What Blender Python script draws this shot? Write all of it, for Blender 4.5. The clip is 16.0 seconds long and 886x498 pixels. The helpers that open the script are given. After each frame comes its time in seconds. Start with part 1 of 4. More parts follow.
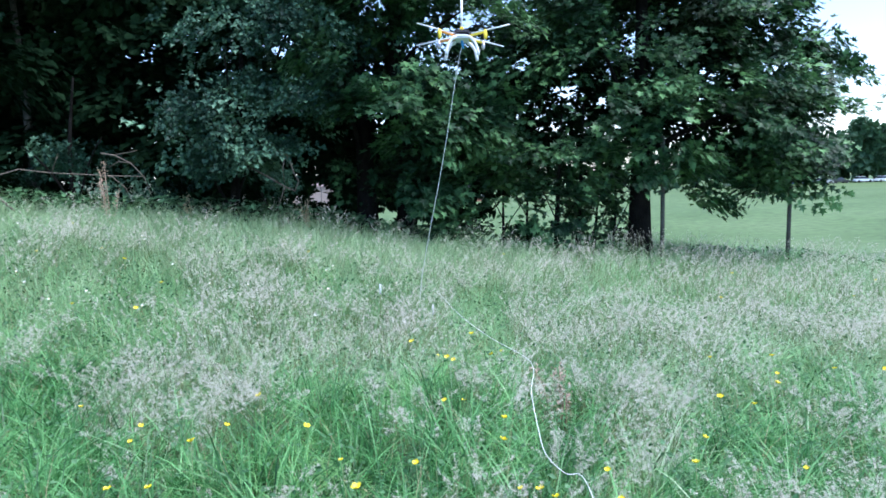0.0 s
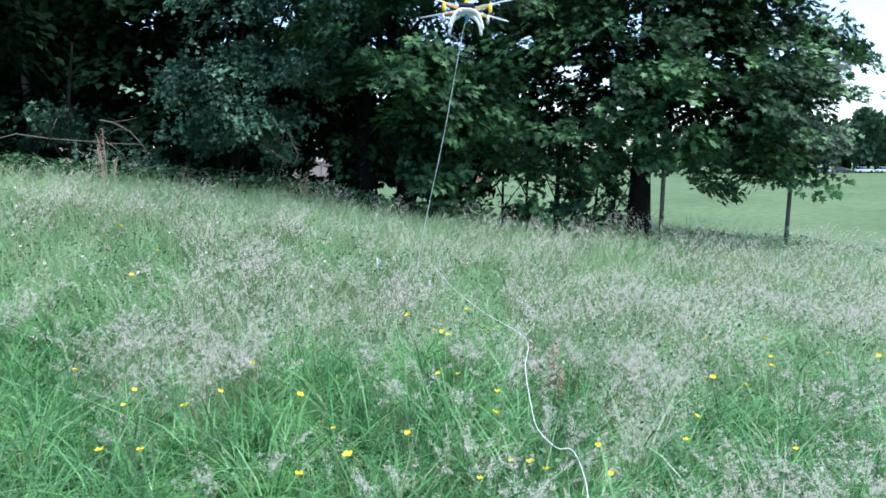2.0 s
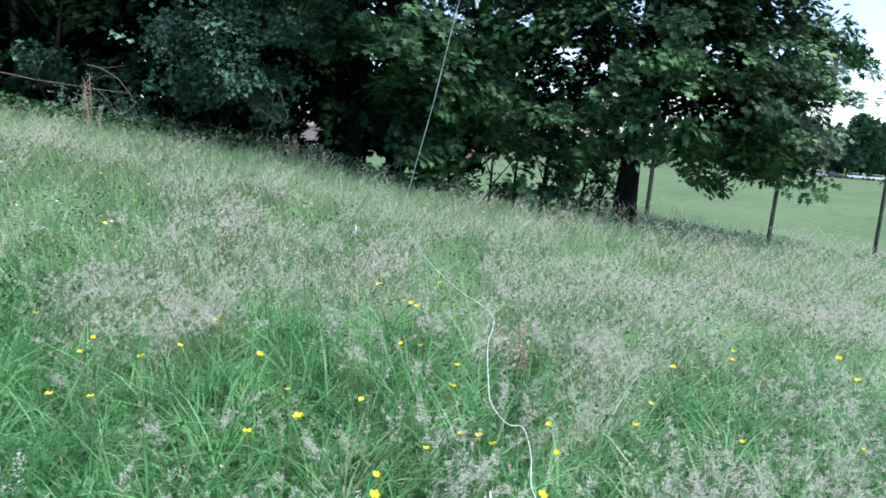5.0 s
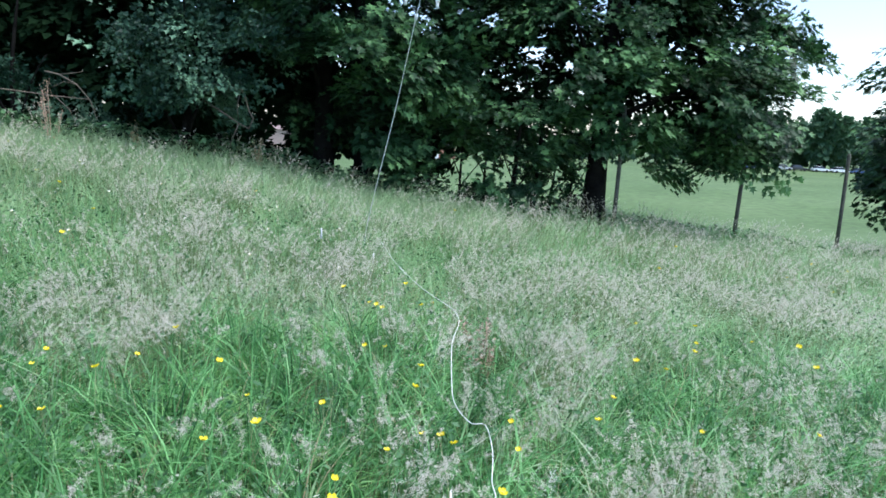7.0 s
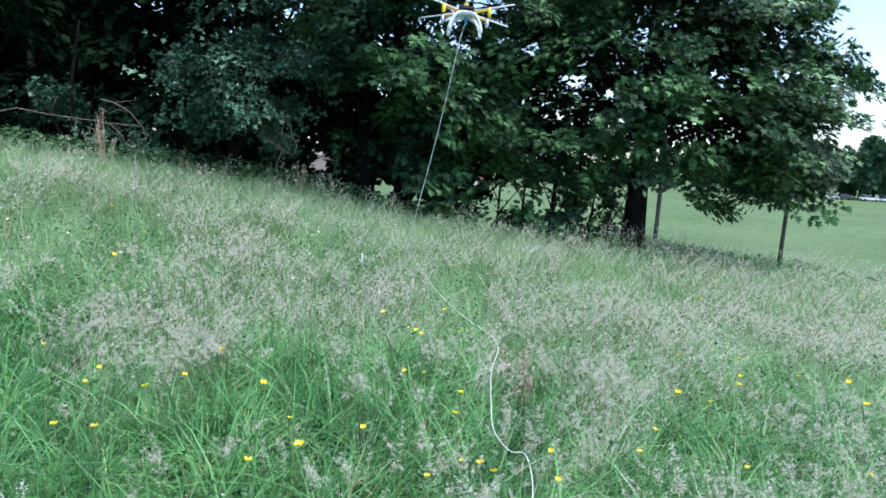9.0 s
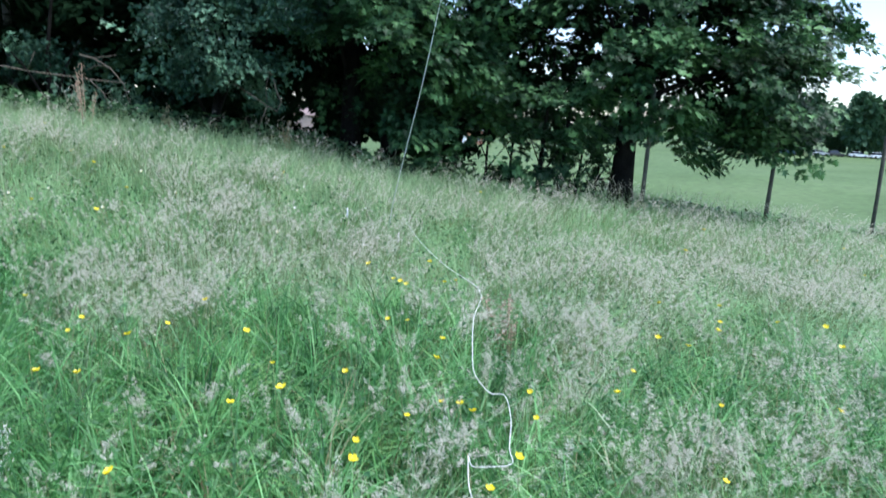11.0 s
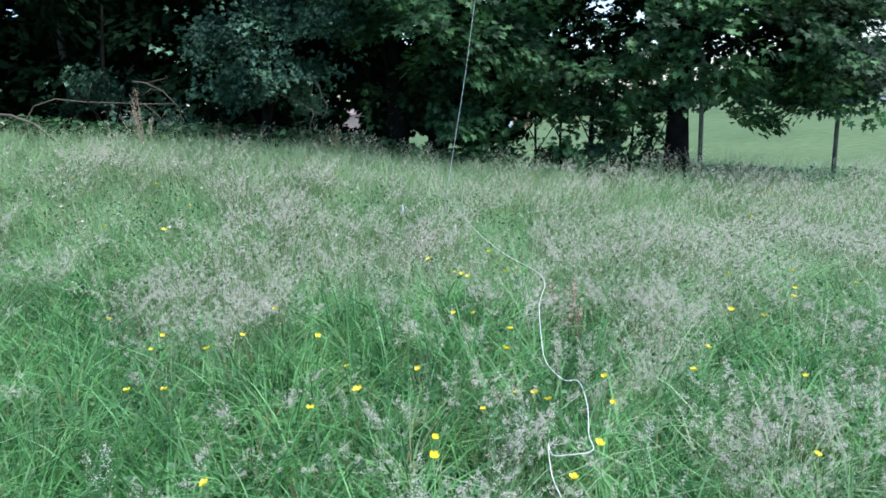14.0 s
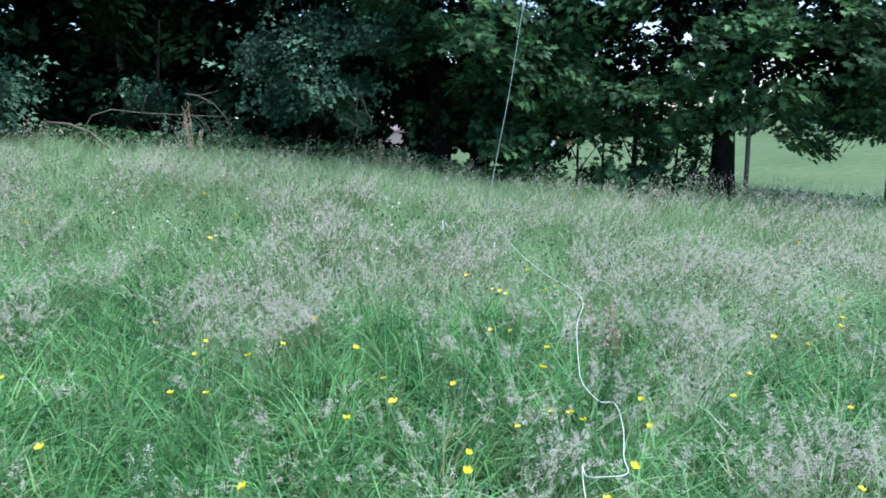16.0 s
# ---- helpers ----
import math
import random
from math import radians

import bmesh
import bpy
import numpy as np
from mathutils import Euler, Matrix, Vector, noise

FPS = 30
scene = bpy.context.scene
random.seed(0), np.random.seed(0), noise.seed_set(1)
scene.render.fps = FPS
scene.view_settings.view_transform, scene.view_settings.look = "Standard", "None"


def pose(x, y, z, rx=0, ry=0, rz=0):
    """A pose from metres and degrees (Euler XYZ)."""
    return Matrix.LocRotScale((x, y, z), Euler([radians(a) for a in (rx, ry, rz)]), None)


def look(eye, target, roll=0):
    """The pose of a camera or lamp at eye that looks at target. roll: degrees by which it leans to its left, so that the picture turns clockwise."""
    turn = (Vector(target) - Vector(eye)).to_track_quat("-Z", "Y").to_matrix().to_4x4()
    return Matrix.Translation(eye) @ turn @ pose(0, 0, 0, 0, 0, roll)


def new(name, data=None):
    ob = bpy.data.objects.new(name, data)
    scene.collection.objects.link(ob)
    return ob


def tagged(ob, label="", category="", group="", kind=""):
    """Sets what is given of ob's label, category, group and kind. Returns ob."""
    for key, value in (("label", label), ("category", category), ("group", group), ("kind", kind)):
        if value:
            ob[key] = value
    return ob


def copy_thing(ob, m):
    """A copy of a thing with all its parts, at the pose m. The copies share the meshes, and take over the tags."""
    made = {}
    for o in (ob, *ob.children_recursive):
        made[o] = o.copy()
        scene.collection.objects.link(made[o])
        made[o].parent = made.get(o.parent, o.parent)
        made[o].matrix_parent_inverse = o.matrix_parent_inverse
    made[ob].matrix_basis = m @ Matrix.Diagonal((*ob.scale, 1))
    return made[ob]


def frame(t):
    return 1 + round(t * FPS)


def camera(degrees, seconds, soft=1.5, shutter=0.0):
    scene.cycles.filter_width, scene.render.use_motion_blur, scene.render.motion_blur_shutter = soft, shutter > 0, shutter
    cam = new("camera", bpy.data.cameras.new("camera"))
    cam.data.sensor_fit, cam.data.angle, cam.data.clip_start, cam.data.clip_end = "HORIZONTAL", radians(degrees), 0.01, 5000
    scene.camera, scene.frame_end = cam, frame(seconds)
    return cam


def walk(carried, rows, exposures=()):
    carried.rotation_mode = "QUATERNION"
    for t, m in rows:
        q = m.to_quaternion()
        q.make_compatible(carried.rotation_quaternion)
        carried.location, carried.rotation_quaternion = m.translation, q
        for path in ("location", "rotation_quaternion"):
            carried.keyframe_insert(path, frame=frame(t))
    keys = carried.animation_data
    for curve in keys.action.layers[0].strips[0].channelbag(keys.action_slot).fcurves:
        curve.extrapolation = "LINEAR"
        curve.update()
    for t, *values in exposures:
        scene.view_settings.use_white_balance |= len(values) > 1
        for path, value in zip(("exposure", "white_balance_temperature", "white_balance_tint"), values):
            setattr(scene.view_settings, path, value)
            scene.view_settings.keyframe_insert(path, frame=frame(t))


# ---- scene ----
cam = camera(66.0, 16.0, soft=1.65, shutter=0.5)
PATH = [
    (0, (0.359, -0.218, 1.581), (0.285, 1.768, 1.362), -1.7),
    (0.5, (0.362, -0.193, 1.572), (0.303, 1.792, 1.331), -1.1),
    (1, (0.354, -0.204, 1.563), (0.288, 1.779, 1.311), -1.0),
    (1.5, (0.351, -0.193, 1.561), (0.296, 1.788, 1.296), -0.4),
    (2, (0.362, -0.208, 1.552), (0.292, 1.771, 1.272), -0.1),
    (2.5, (0.353, -0.194, 1.546), (0.315, 1.784, 1.256), 1.1),
    (3, (0.303, -0.17, 1.516), (0.276, 1.804, 1.199), 1.7),
    (3.2, (0.332, -0.198, 1.521), (0.303, 1.775, 1.196), 2.2),
    (5.3, (0.483, -0.2, 1.553), (0.466, 1.769, 1.201), 4.9),
    (5.5, (0.51, -0.2, 1.561), (0.551, 1.771, 1.225), 4.8),
    (6, (0.536, -0.21, 1.558), (0.57, 1.76, 1.216), 4.2),
    (6.5, (0.52, -0.192, 1.525), (0.568, 1.778, 1.18), 3.9),
    (7, (0.52, -0.19, 1.538), (0.559, 1.78, 1.194), 3.3),
    (7.5, (0.54, -0.196, 1.538), (0.587, 1.778, 1.218), 3.5),
    (8, (0.532, -0.207, 1.545), (0.567, 1.772, 1.259), 3.1),
    (8.5, (0.499, -0.22, 1.556), (0.45, 1.761, 1.284), 3.5),
    (8.7, (0.499, -0.222, 1.553), (0.424, 1.758, 1.279), 3.6),
    (10.8, (0.542, -0.236, 1.503), (0.502, 1.734, 1.16), 2.6),
    (11, (0.549, -0.237, 1.493), (0.51, 1.725, 1.104), 3.2),
    (11.5, (0.542, -0.221, 1.492), (0.529, 1.727, 1.039), 4.1),
    (12, (0.522, -0.226, 1.503), (0.487, 1.725, 1.065), 0.7),
    (12.5, (0.525, -0.231, 1.519), (0.387, 1.71, 1.057), -0.8),
    (13, (0.532, -0.235, 1.52), (0.415, 1.718, 1.106), -1.1),
    (13.5, (0.528, -0.242, 1.514), (0.351, 1.711, 1.123), -1.9),
    (14, (0.53, -0.24, 1.516), (0.328, 1.704, 1.093), -2.9),
    (14.5, (0.507, -0.245, 1.525), (0.253, 1.699, 1.128), -1.6),
    (15, (0.512, -0.27, 1.531), (0.185, 1.666, 1.148), -1.0),
    (15.5, (0.511, -0.256, 1.515), (0.204, 1.683, 1.134), -1.3),
    (16, (0.527, -0.268, 1.52), (0.215, 1.672, 1.149), -1.7),
]
walk(cam, [(t, look(eye, target, roll)) for t, eye, target, roll in PATH], exposures=((0.0, 2.15, 5660, 16.0), (3.2, 2.04, 6010, 14.0), (7.5, 1.93, 6080, 13.0), (8.5, 1.94, 6050, 13.0), (11.0, 1.95, 5980, 12.5), (12.0, 1.80, 6150, 11.5), (16.0, 1.9, 5850, 12.5)))

# ---- light ----
SUN_EL, SUN_AZ = 66.0, 105.0
world = bpy.data.worlds.new("world")
scene.world = world
world.use_nodes = True
wn = world.node_tree
bg = wn.nodes["Background"]
sky = wn.nodes.new("ShaderNodeTexSky")
sky.sky_type = "NISHITA"
sky.sun_disc = False
sky.sun_elevation, sky.sun_rotation = radians(SUN_EL), radians(SUN_AZ)
sky.dust_density, sky.air_density, sky.ozone_density = 1.0, 1.0, 2.0
wn.links.new(sky.outputs[0], bg.inputs[0])
bg.inputs[1].default_value = 0.085
sun_data = bpy.data.lights.new("sun", "SUN")
sun_data.energy, sun_data.angle, sun_data.color = 1.6, radians(55), (1.0, 0.96, 0.9)
sun = new("sun", sun_data)
sun.matrix_world = look((0, 0, 30), (30 * -math.sin(radians(SUN_AZ)) / math.tan(radians(SUN_EL)),
                                     30 * -math.cos(radians(SUN_AZ)) / math.tan(radians(SUN_EL)), 0))

# ---- materials ----


def mat(name, stops, rough=0.6, scale=8.0, through_light=0.0, island=False, bump=0.0, metal=0.0, spec=0.3, fine=None, obrandom=False, patch=0.9, tint=0.0, fluff=0.0):
    """A material whose colour runs over stops [(place, rgb)], driven by noise, by piece or by both."""
    m = bpy.data.materials.new(name)
    m.use_nodes = True
    nt = m.node_tree
    b = nt.nodes["Principled BSDF"]
    out = nt.nodes["Material Output"]
    geo = nt.nodes.new("ShaderNodeNewGeometry")
    tex = nt.nodes.new("ShaderNodeTexNoise")
    tex.inputs["Scale"].default_value = scale
    tex.inputs["Detail"].default_value = 4.0
    nt.links.new(geo.outputs["Position"], tex.inputs["Vector"])
    ramp = nt.nodes.new("ShaderNodeValToRGB")
    els = ramp.color_ramp.elements
    for i, (p, c) in enumerate(stops):
        e = els[i] if i < 2 else els.new(p)
        e.position, e.color = p, (*c, 1)
    fac = tex.outputs[0]
    if island or obrandom:
        if island and obrandom:
            both = nt.nodes.new("ShaderNodeMath")
            both.operation = "ADD"
            nt.links.new(geo.outputs["Random Per Island"], both.inputs[0])
            nt.links.new(nt.nodes.new("ShaderNodeObjectInfo").outputs["Random"], both.inputs[1])
            wrap = nt.nodes.new("ShaderNodeMath")
            wrap.operation = "FRACT"
            nt.links.new(both.outputs[0], wrap.inputs[0])
            rnd = wrap.outputs[0]
        elif island:
            rnd = geo.outputs["Random Per Island"]
        else:
            rnd = nt.nodes.new("ShaderNodeObjectInfo").outputs["Random"]
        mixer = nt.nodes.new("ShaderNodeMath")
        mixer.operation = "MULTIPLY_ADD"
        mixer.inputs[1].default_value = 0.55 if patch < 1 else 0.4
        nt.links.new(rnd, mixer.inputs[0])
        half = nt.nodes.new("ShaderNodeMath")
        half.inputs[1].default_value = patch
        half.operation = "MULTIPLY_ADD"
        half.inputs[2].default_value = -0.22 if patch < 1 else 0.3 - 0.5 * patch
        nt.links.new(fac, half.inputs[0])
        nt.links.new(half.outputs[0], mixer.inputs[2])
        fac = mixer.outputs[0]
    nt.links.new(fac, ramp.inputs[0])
    colour = ramp.outputs[0]
    if tint:
        # drifts from bluish to yellowish green across the sward
        hue = nt.nodes.new("ShaderNodeTexNoise")
        hue.inputs["Scale"].default_value = tint
        hue.inputs["Detail"].default_value = 3.0
        nt.links.new(geo.outputs["Position"], hue.inputs["Vector"])
        tones = nt.nodes.new("ShaderNodeValToRGB")
        te = tones.color_ramp.elements
        te[0].position, te[0].color = 0.4, (0.76, 0.98, 1.12, 1)
        te[1].position, te[1].color = 0.72, (1.22, 1.05, 0.66, 1)
        tm = nt.nodes.new("ShaderNodeMix")
        tm.data_type, tm.blend_type = "RGBA", "MULTIPLY"
        tm.inputs[0].default_value = 1.0
        nt.links.new(colour, tm.inputs[6])
        nt.links.new(tones.outputs[0], tm.inputs[7])
        colour = tm.outputs[2]
    if fine:
        tex2 = nt.nodes.new("ShaderNodeTexNoise")
        tex2.inputs["Scale"].default_value = fine
        tex2.inputs["Detail"].default_value = 5.0
        nt.links.new(geo.outputs["Position"], tex2.inputs["Vector"])
        mx = nt.nodes.new("ShaderNodeMix")
        mx.data_type, mx.blend_type = "RGBA", "OVERLAY"
        mx.inputs[0].default_value = 0.7
        nt.links.new(colour, mx.inputs[6])
        nt.links.new(tex2.outputs[0], mx.inputs[7])
        colour = mx.outputs[2]
        fac = tex2.outputs[0]
    nt.links.new(colour, b.inputs["Base Color"])
    b.inputs["Roughness"].default_value = rough
    b.inputs["Metallic"].default_value = metal
    b.inputs["Specular IOR Level"].default_value = spec
    if bump:
        bp = nt.nodes.new("ShaderNodeBump")
        bp.inputs["Strength"].default_value = bump
        bp.inputs["Distance"].default_value = 0.02
        nt.links.new(fac, bp.inputs["Height"])
        nt.links.new(bp.outputs[0], b.inputs["Normal"])
    if fluff:
        # a mass of hairs shades as one soft cushion rather than by each sliver's face
        sc = nt.nodes.new("ShaderNodeVectorMath")
        sc.operation = "SCALE"
        sc.inputs["Scale"].default_value = 1.0 - fluff
        nt.links.new(geo.outputs["Normal"], sc.inputs[0])
        ad = nt.nodes.new("ShaderNodeVectorMath")
        ad.inputs[1].default_value = (0, -0.25 * fluff, fluff)
        nt.links.new(sc.outputs[0], ad.inputs[0])
        nm = nt.nodes.new("ShaderNodeVectorMath")
        nm.operation = "NORMALIZE"
        nt.links.new(ad.outputs[0], nm.inputs[0])
        nt.links.new(nm.outputs[0], b.inputs["Normal"])
    if through_light:
        tr = nt.nodes.new("ShaderNodeBsdfTranslucent")
        nt.links.new(colour, tr.inputs[0])
        ms = nt.nodes.new("ShaderNodeMixShader")
        ms.inputs[0].default_value = through_light
        nt.links.new(b.outputs[0], ms.inputs[1])
        nt.links.new(tr.outputs[0], ms.inputs[2])
        nt.links.new(ms.outputs[0], out.inputs[0])
    return m


M_SOIL = mat("meadow_soil", [(0.3, (0.014, 0.034, 0.01)), (0.7, (0.035, 0.065, 0.022))], 0.95, 3.0, fine=40, bump=0.6)
M_LITTER = mat("leaf_litter", [(0.3, (0.02, 0.02, 0.012)), (0.7, (0.05, 0.04, 0.022))], 0.95, 4.0, fine=60, bump=0.7, spec=0.1)
M_FIELD = mat("mown_field", [(0.3, (0.06, 0.108, 0.033)), (0.5, (0.078, 0.132, 0.045)), (0.7, (0.1, 0.155, 0.06))], 0.9, 0.06, fine=1.3, bump=0.3)
M_BLADE = mat("grass_blade", [(0.17, (0.026, 0.085, 0.026)), (0.45, (0.07, 0.215, 0.058)), (0.8, (0.235, 0.48, 0.18))], 0.42, 2.9, 0.3, island=True, spec=0.4, patch=1.9, tint=2.6, fluff=0.3)
M_BROAD = mat("broad_blade", [(0.15, (0.018, 0.085, 0.018)), (0.5, (0.105, 0.28, 0.078)), (0.8, (0.31, 0.52, 0.19))], 0.4, 2.4, 0.3, island=True, spec=0.4, patch=1.3, tint=2.2, fluff=0.25)
# paler copy of grass_blade: far softness and lighter gaps are painted in
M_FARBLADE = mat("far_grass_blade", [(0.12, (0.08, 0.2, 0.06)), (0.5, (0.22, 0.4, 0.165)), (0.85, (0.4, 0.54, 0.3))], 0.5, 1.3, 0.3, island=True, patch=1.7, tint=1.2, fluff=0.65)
# paler blade under seed heads; lightens the shaded gaps by colour
M_PALEBLADE = mat("pale_grass_blade", [(0.12, (0.14, 0.25, 0.11)), (0.5, (0.27, 0.41, 0.21)), (0.85, (0.43, 0.53, 0.33))], 0.5, 1.3, 0.3, island=True, patch=1.3, tint=1.6, fluff=0.65)
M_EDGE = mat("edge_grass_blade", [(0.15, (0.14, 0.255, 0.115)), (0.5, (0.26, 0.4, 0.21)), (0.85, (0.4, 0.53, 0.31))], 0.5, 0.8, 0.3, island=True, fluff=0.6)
M_DRY = mat("dry_grass", [(0.2, (0.25, 0.22, 0.12)), (0.8, (0.42, 0.36, 0.22))], 0.7, 2.0, 0.2, island=True)
M_HEAD = mat("seed_head", [(0.1, (0.43, 0.455, 0.365)), (0.5, (0.55, 0.555, 0.465)), (0.9, (0.66, 0.655, 0.56))], 0.8, 2.2, 0.35, island=True, spec=0.1, patch=1.4, fluff=0.8)
# lower-contrast copy of seed_head, distance softness put into its colour
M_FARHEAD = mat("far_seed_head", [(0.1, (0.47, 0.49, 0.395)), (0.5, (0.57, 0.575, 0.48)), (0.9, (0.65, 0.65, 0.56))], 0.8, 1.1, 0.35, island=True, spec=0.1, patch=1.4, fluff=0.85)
M_STEM = mat("grass_stem", [(0.2, (0.12, 0.22, 0.07)), (0.8, (0.26, 0.30, 0.15))], 0.6, 2.0, 0.2, island=True)
M_FLORET = mat("bedstraw_floret", [(0.2, (0.56, 0.6, 0.52)), (0.8, (0.72, 0.74, 0.68))], 0.7, 20, 0.3, spec=0.2, fluff=0.6)
M_PETAL = mat("buttercup_petal", [(0.2, (0.82, 0.66, 0.015)), (0.8, (0.88, 0.76, 0.03))], 0.25, 30, 0.25, spec=0.6)
M_HERB = mat("herb_leaf", [(0.2, (0.045, 0.13, 0.05)), (0.8, (0.11, 0.23, 0.10))], 0.5, 2.0, 0.25, island=True)
# broad noise puts lit and shaded boughs into both leaf colours
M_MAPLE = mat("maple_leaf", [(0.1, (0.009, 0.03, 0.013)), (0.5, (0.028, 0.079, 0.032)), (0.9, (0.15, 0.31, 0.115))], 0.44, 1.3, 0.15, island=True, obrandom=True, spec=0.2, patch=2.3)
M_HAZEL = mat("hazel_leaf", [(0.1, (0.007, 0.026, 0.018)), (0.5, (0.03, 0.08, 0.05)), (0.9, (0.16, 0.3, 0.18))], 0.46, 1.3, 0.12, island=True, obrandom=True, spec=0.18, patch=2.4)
# near-black leaf colour: shade inside crowns and wood is put into it
M_DARK = mat("painted_shade_leaf", [(0.2, (0.008, 0.022, 0.009)), (0.8, (0.016, 0.04, 0.016))], 0.8, 1.0, 0.03, island=True, spec=0.04)
M_FARLEAF = mat("far_leaf", [(0.2, (0.035, 0.09, 0.045)), (0.8, (0.07, 0.15, 0.07))], 0.6, 0.2, 0.15, island=True)
# near-black bark: shade under the trees is put into its colour
M_BARK = mat("painted_shade_bark", [(0.3, (0.004, 0.004, 0.0035)), (0.7, (0.014, 0.013, 0.011))], 0.9, 6, fine=45, bump=0.8, spec=0.1)
M_TWIG = mat("dead_twig", [(0.3, (0.10, 0.085, 0.07)), (0.7, (0.2, 0.17, 0.13))], 0.85, 9, fine=60, bump=0.4)
M_POST = mat("weathered_post", [(0.3, (0.05, 0.055, 0.045)), (0.7, (0.11, 0.11, 0.09))], 0.85, 5, fine=50, bump=0.5)
M_CORD = mat("white_cord", [(0.3, (0.66, 0.68, 0.66)), (0.7, (0.8, 0.82, 0.8))], 0.7, 40, fine=300, bump=0.4)
M_WHITE = mat("white_plastic", [(0.3, (0.74, 0.76, 0.78)), (0.7, (0.82, 0.83, 0.85))], 0.35, 20)
M_YELLOW = mat("yellow_plastic", [(0.3, (0.72, 0.56, 0.03)), (0.7, (0.8, 0.64, 0.05))], 0.4, 20)
M_ORANGE = mat("orange_plastic", [(0.3, (0.6, 0.25, 0.04)), (0.7, (0.7, 0.32, 0.06))], 0.4, 20)
M_BLACK = mat("black_plastic", [(0.3, (0.015, 0.015, 0.018)), (0.7, (0.03, 0.03, 0.035))], 0.4, 20)
M_METAL = mat("grey_metal", [(0.3, (0.4, 0.4, 0.42)), (0.7, (0.55, 0.55, 0.57))], 0.35, 30, metal=1.0)
M_BLUE = mat("blue_tape", [(0.3, (0.04, 0.2, 0.45)), (0.7, (0.06, 0.28, 0.55))], 0.5, 20)
M_DOCK = mat("dry_dock", [(0.2, (0.32, 0.22, 0.15)), (0.8, (0.5, 0.39, 0.29))], 0.85, 6, 0.1, island=True)
M_SORREL = mat("sorrel_seed", [(0.2, (0.36, 0.25, 0.18)), (0.8, (0.5, 0.38, 0.3))], 0.85, 6, 0.2, island=True)
M_PINKWALL = mat("pink_render", [(0.3, (0.36, 0.27, 0.24)), (0.7, (0.43, 0.325, 0.29))], 0.9, 0.6, fine=12, bump=0.2)
M_BRICK = mat("red_brick", [(0.3, (0.34, 0.15, 0.10)), (0.7, (0.44, 0.22, 0.15))], 0.9, 0.8, fine=14, bump=0.3)
M_PINKROOF = mat("faded_pink_roof", [(0.3, (0.2, 0.155, 0.15)), (0.7, (0.27, 0.21, 0.2))], 0.9, 0.5, fine=9, bump=0.3)
M_ROOF = mat("dark_roof", [(0.3, (0.05, 0.05, 0.06)), (0.7, (0.09, 0.085, 0.09))], 0.85, 1.0, fine=9, bump=0.4)
M_GLASS = mat("dark_glass", [(0.3, (0.02, 0.025, 0.03)), (0.7, (0.04, 0.05, 0.06))], 0.1, 2, spec=0.6)
M_TYRE = mat("tyre", [(0.3, (0.02, 0.02, 0.02)), (0.7, (0.035, 0.035, 0.035))], 0.85, 8)

# ---- mesh helpers ----


def part(name, bm, material, parent=None, label=""):
    """Links a bmesh as one mesh object."""
    me = bpy.data.meshes.new(name)
    bm.to_mesh(me)
    bm.free()
    me.materials.append(material)
    ob = new(name, me)
    ob.parent = parent
    return tagged(ob, label)


def mesh_np(name, verts, tris, material, parent=None, smooth=False):
    """Links arrays of points and triangles as one mesh object."""
    me = bpy.data.meshes.new(name)
    nv, nf = len(verts), len(tris)
    me.vertices.add(nv)
    me.vertices.foreach_set("co", np.ascontiguousarray(verts, dtype=np.float32).ravel())
    me.loops.add(nf * 3)
    me.loops.foreach_set("vertex_index", np.ascontiguousarray(tris, dtype=np.int32).ravel())
    me.polygons.add(nf)
    me.polygons.foreach_set("loop_start", np.arange(0, nf * 3, 3, dtype=np.int32))
    me.polygons.foreach_set("use_smooth", np.full(nf, smooth))
    me.update(calc_edges=True)
    me.materials.append(material)
    ob = new(name, me)
    ob.parent = parent
    return ob


def empty(name, place):
    ob = new(name)
    ob.location = place
    ob.empty_display_size = 0.1
    return ob


def tube_bm(points, radii, sides=8, bm=None, cap=True):
    """A tube of varying thickness along points."""
    bm = bm or bmesh.new()
    pts = [Vector(p) for p in points]
    rings = []
    side = Vector((1, 0, 0))
    for i, p in enumerate(pts):
        ahead = (pts[min(i + 1, len(pts) - 1)] - pts[max(i - 1, 0)]).normalized()
        side = (side - ahead * side.dot(ahead))
        if side.length < 1e-4:
            side = ahead.orthogonal()
        side.normalize()
        up = ahead.cross(side)
        r = radii[i] if hasattr(radii, "__len__") else radii
        rings.append([bm.verts.new(p + r * (math.cos(2 * math.pi * k / sides) * side + math.sin(2 * math.pi * k / sides) * up)) for k in range(sides)])
    for a, b in zip(rings, rings[1:]):
        for k in range(sides):
            f = bm.faces.new((a[k], a[(k + 1) % sides], b[(k + 1) % sides], b[k]))
            f.smooth = True
    if cap:
        bm.faces.new(list(reversed(rings[0])))
        bm.faces.new(rings[-1])
    return bm


def box_bm(size, at=(0, 0, 0), bevel=0.0, bm=None, turn=None):
    own = bmesh.new()
    bmesh.ops.create_cube(own, size=1.0)
    for v in own.verts:
        v.co = Vector((v.co.x * size[0], v.co.y * size[1], v.co.z * size[2]))
    if bevel:
        bmesh.ops.bevel(own, geom=own.edges[:], offset=bevel, segments=2, affect="EDGES")
    m = Matrix.Translation(at) @ (turn or Matrix())
    bmesh.ops.transform(own, matrix=m, verts=own.verts[:])
    if bm is None:
        return own
    keep = {}
    for v in own.verts:
        keep[v] = bm.verts.new(v.co)
    for f in own.faces:
        bm.faces.new([keep[v] for v in f.verts])
    own.free()
    return bm


RNG = np.random.default_rng(7)

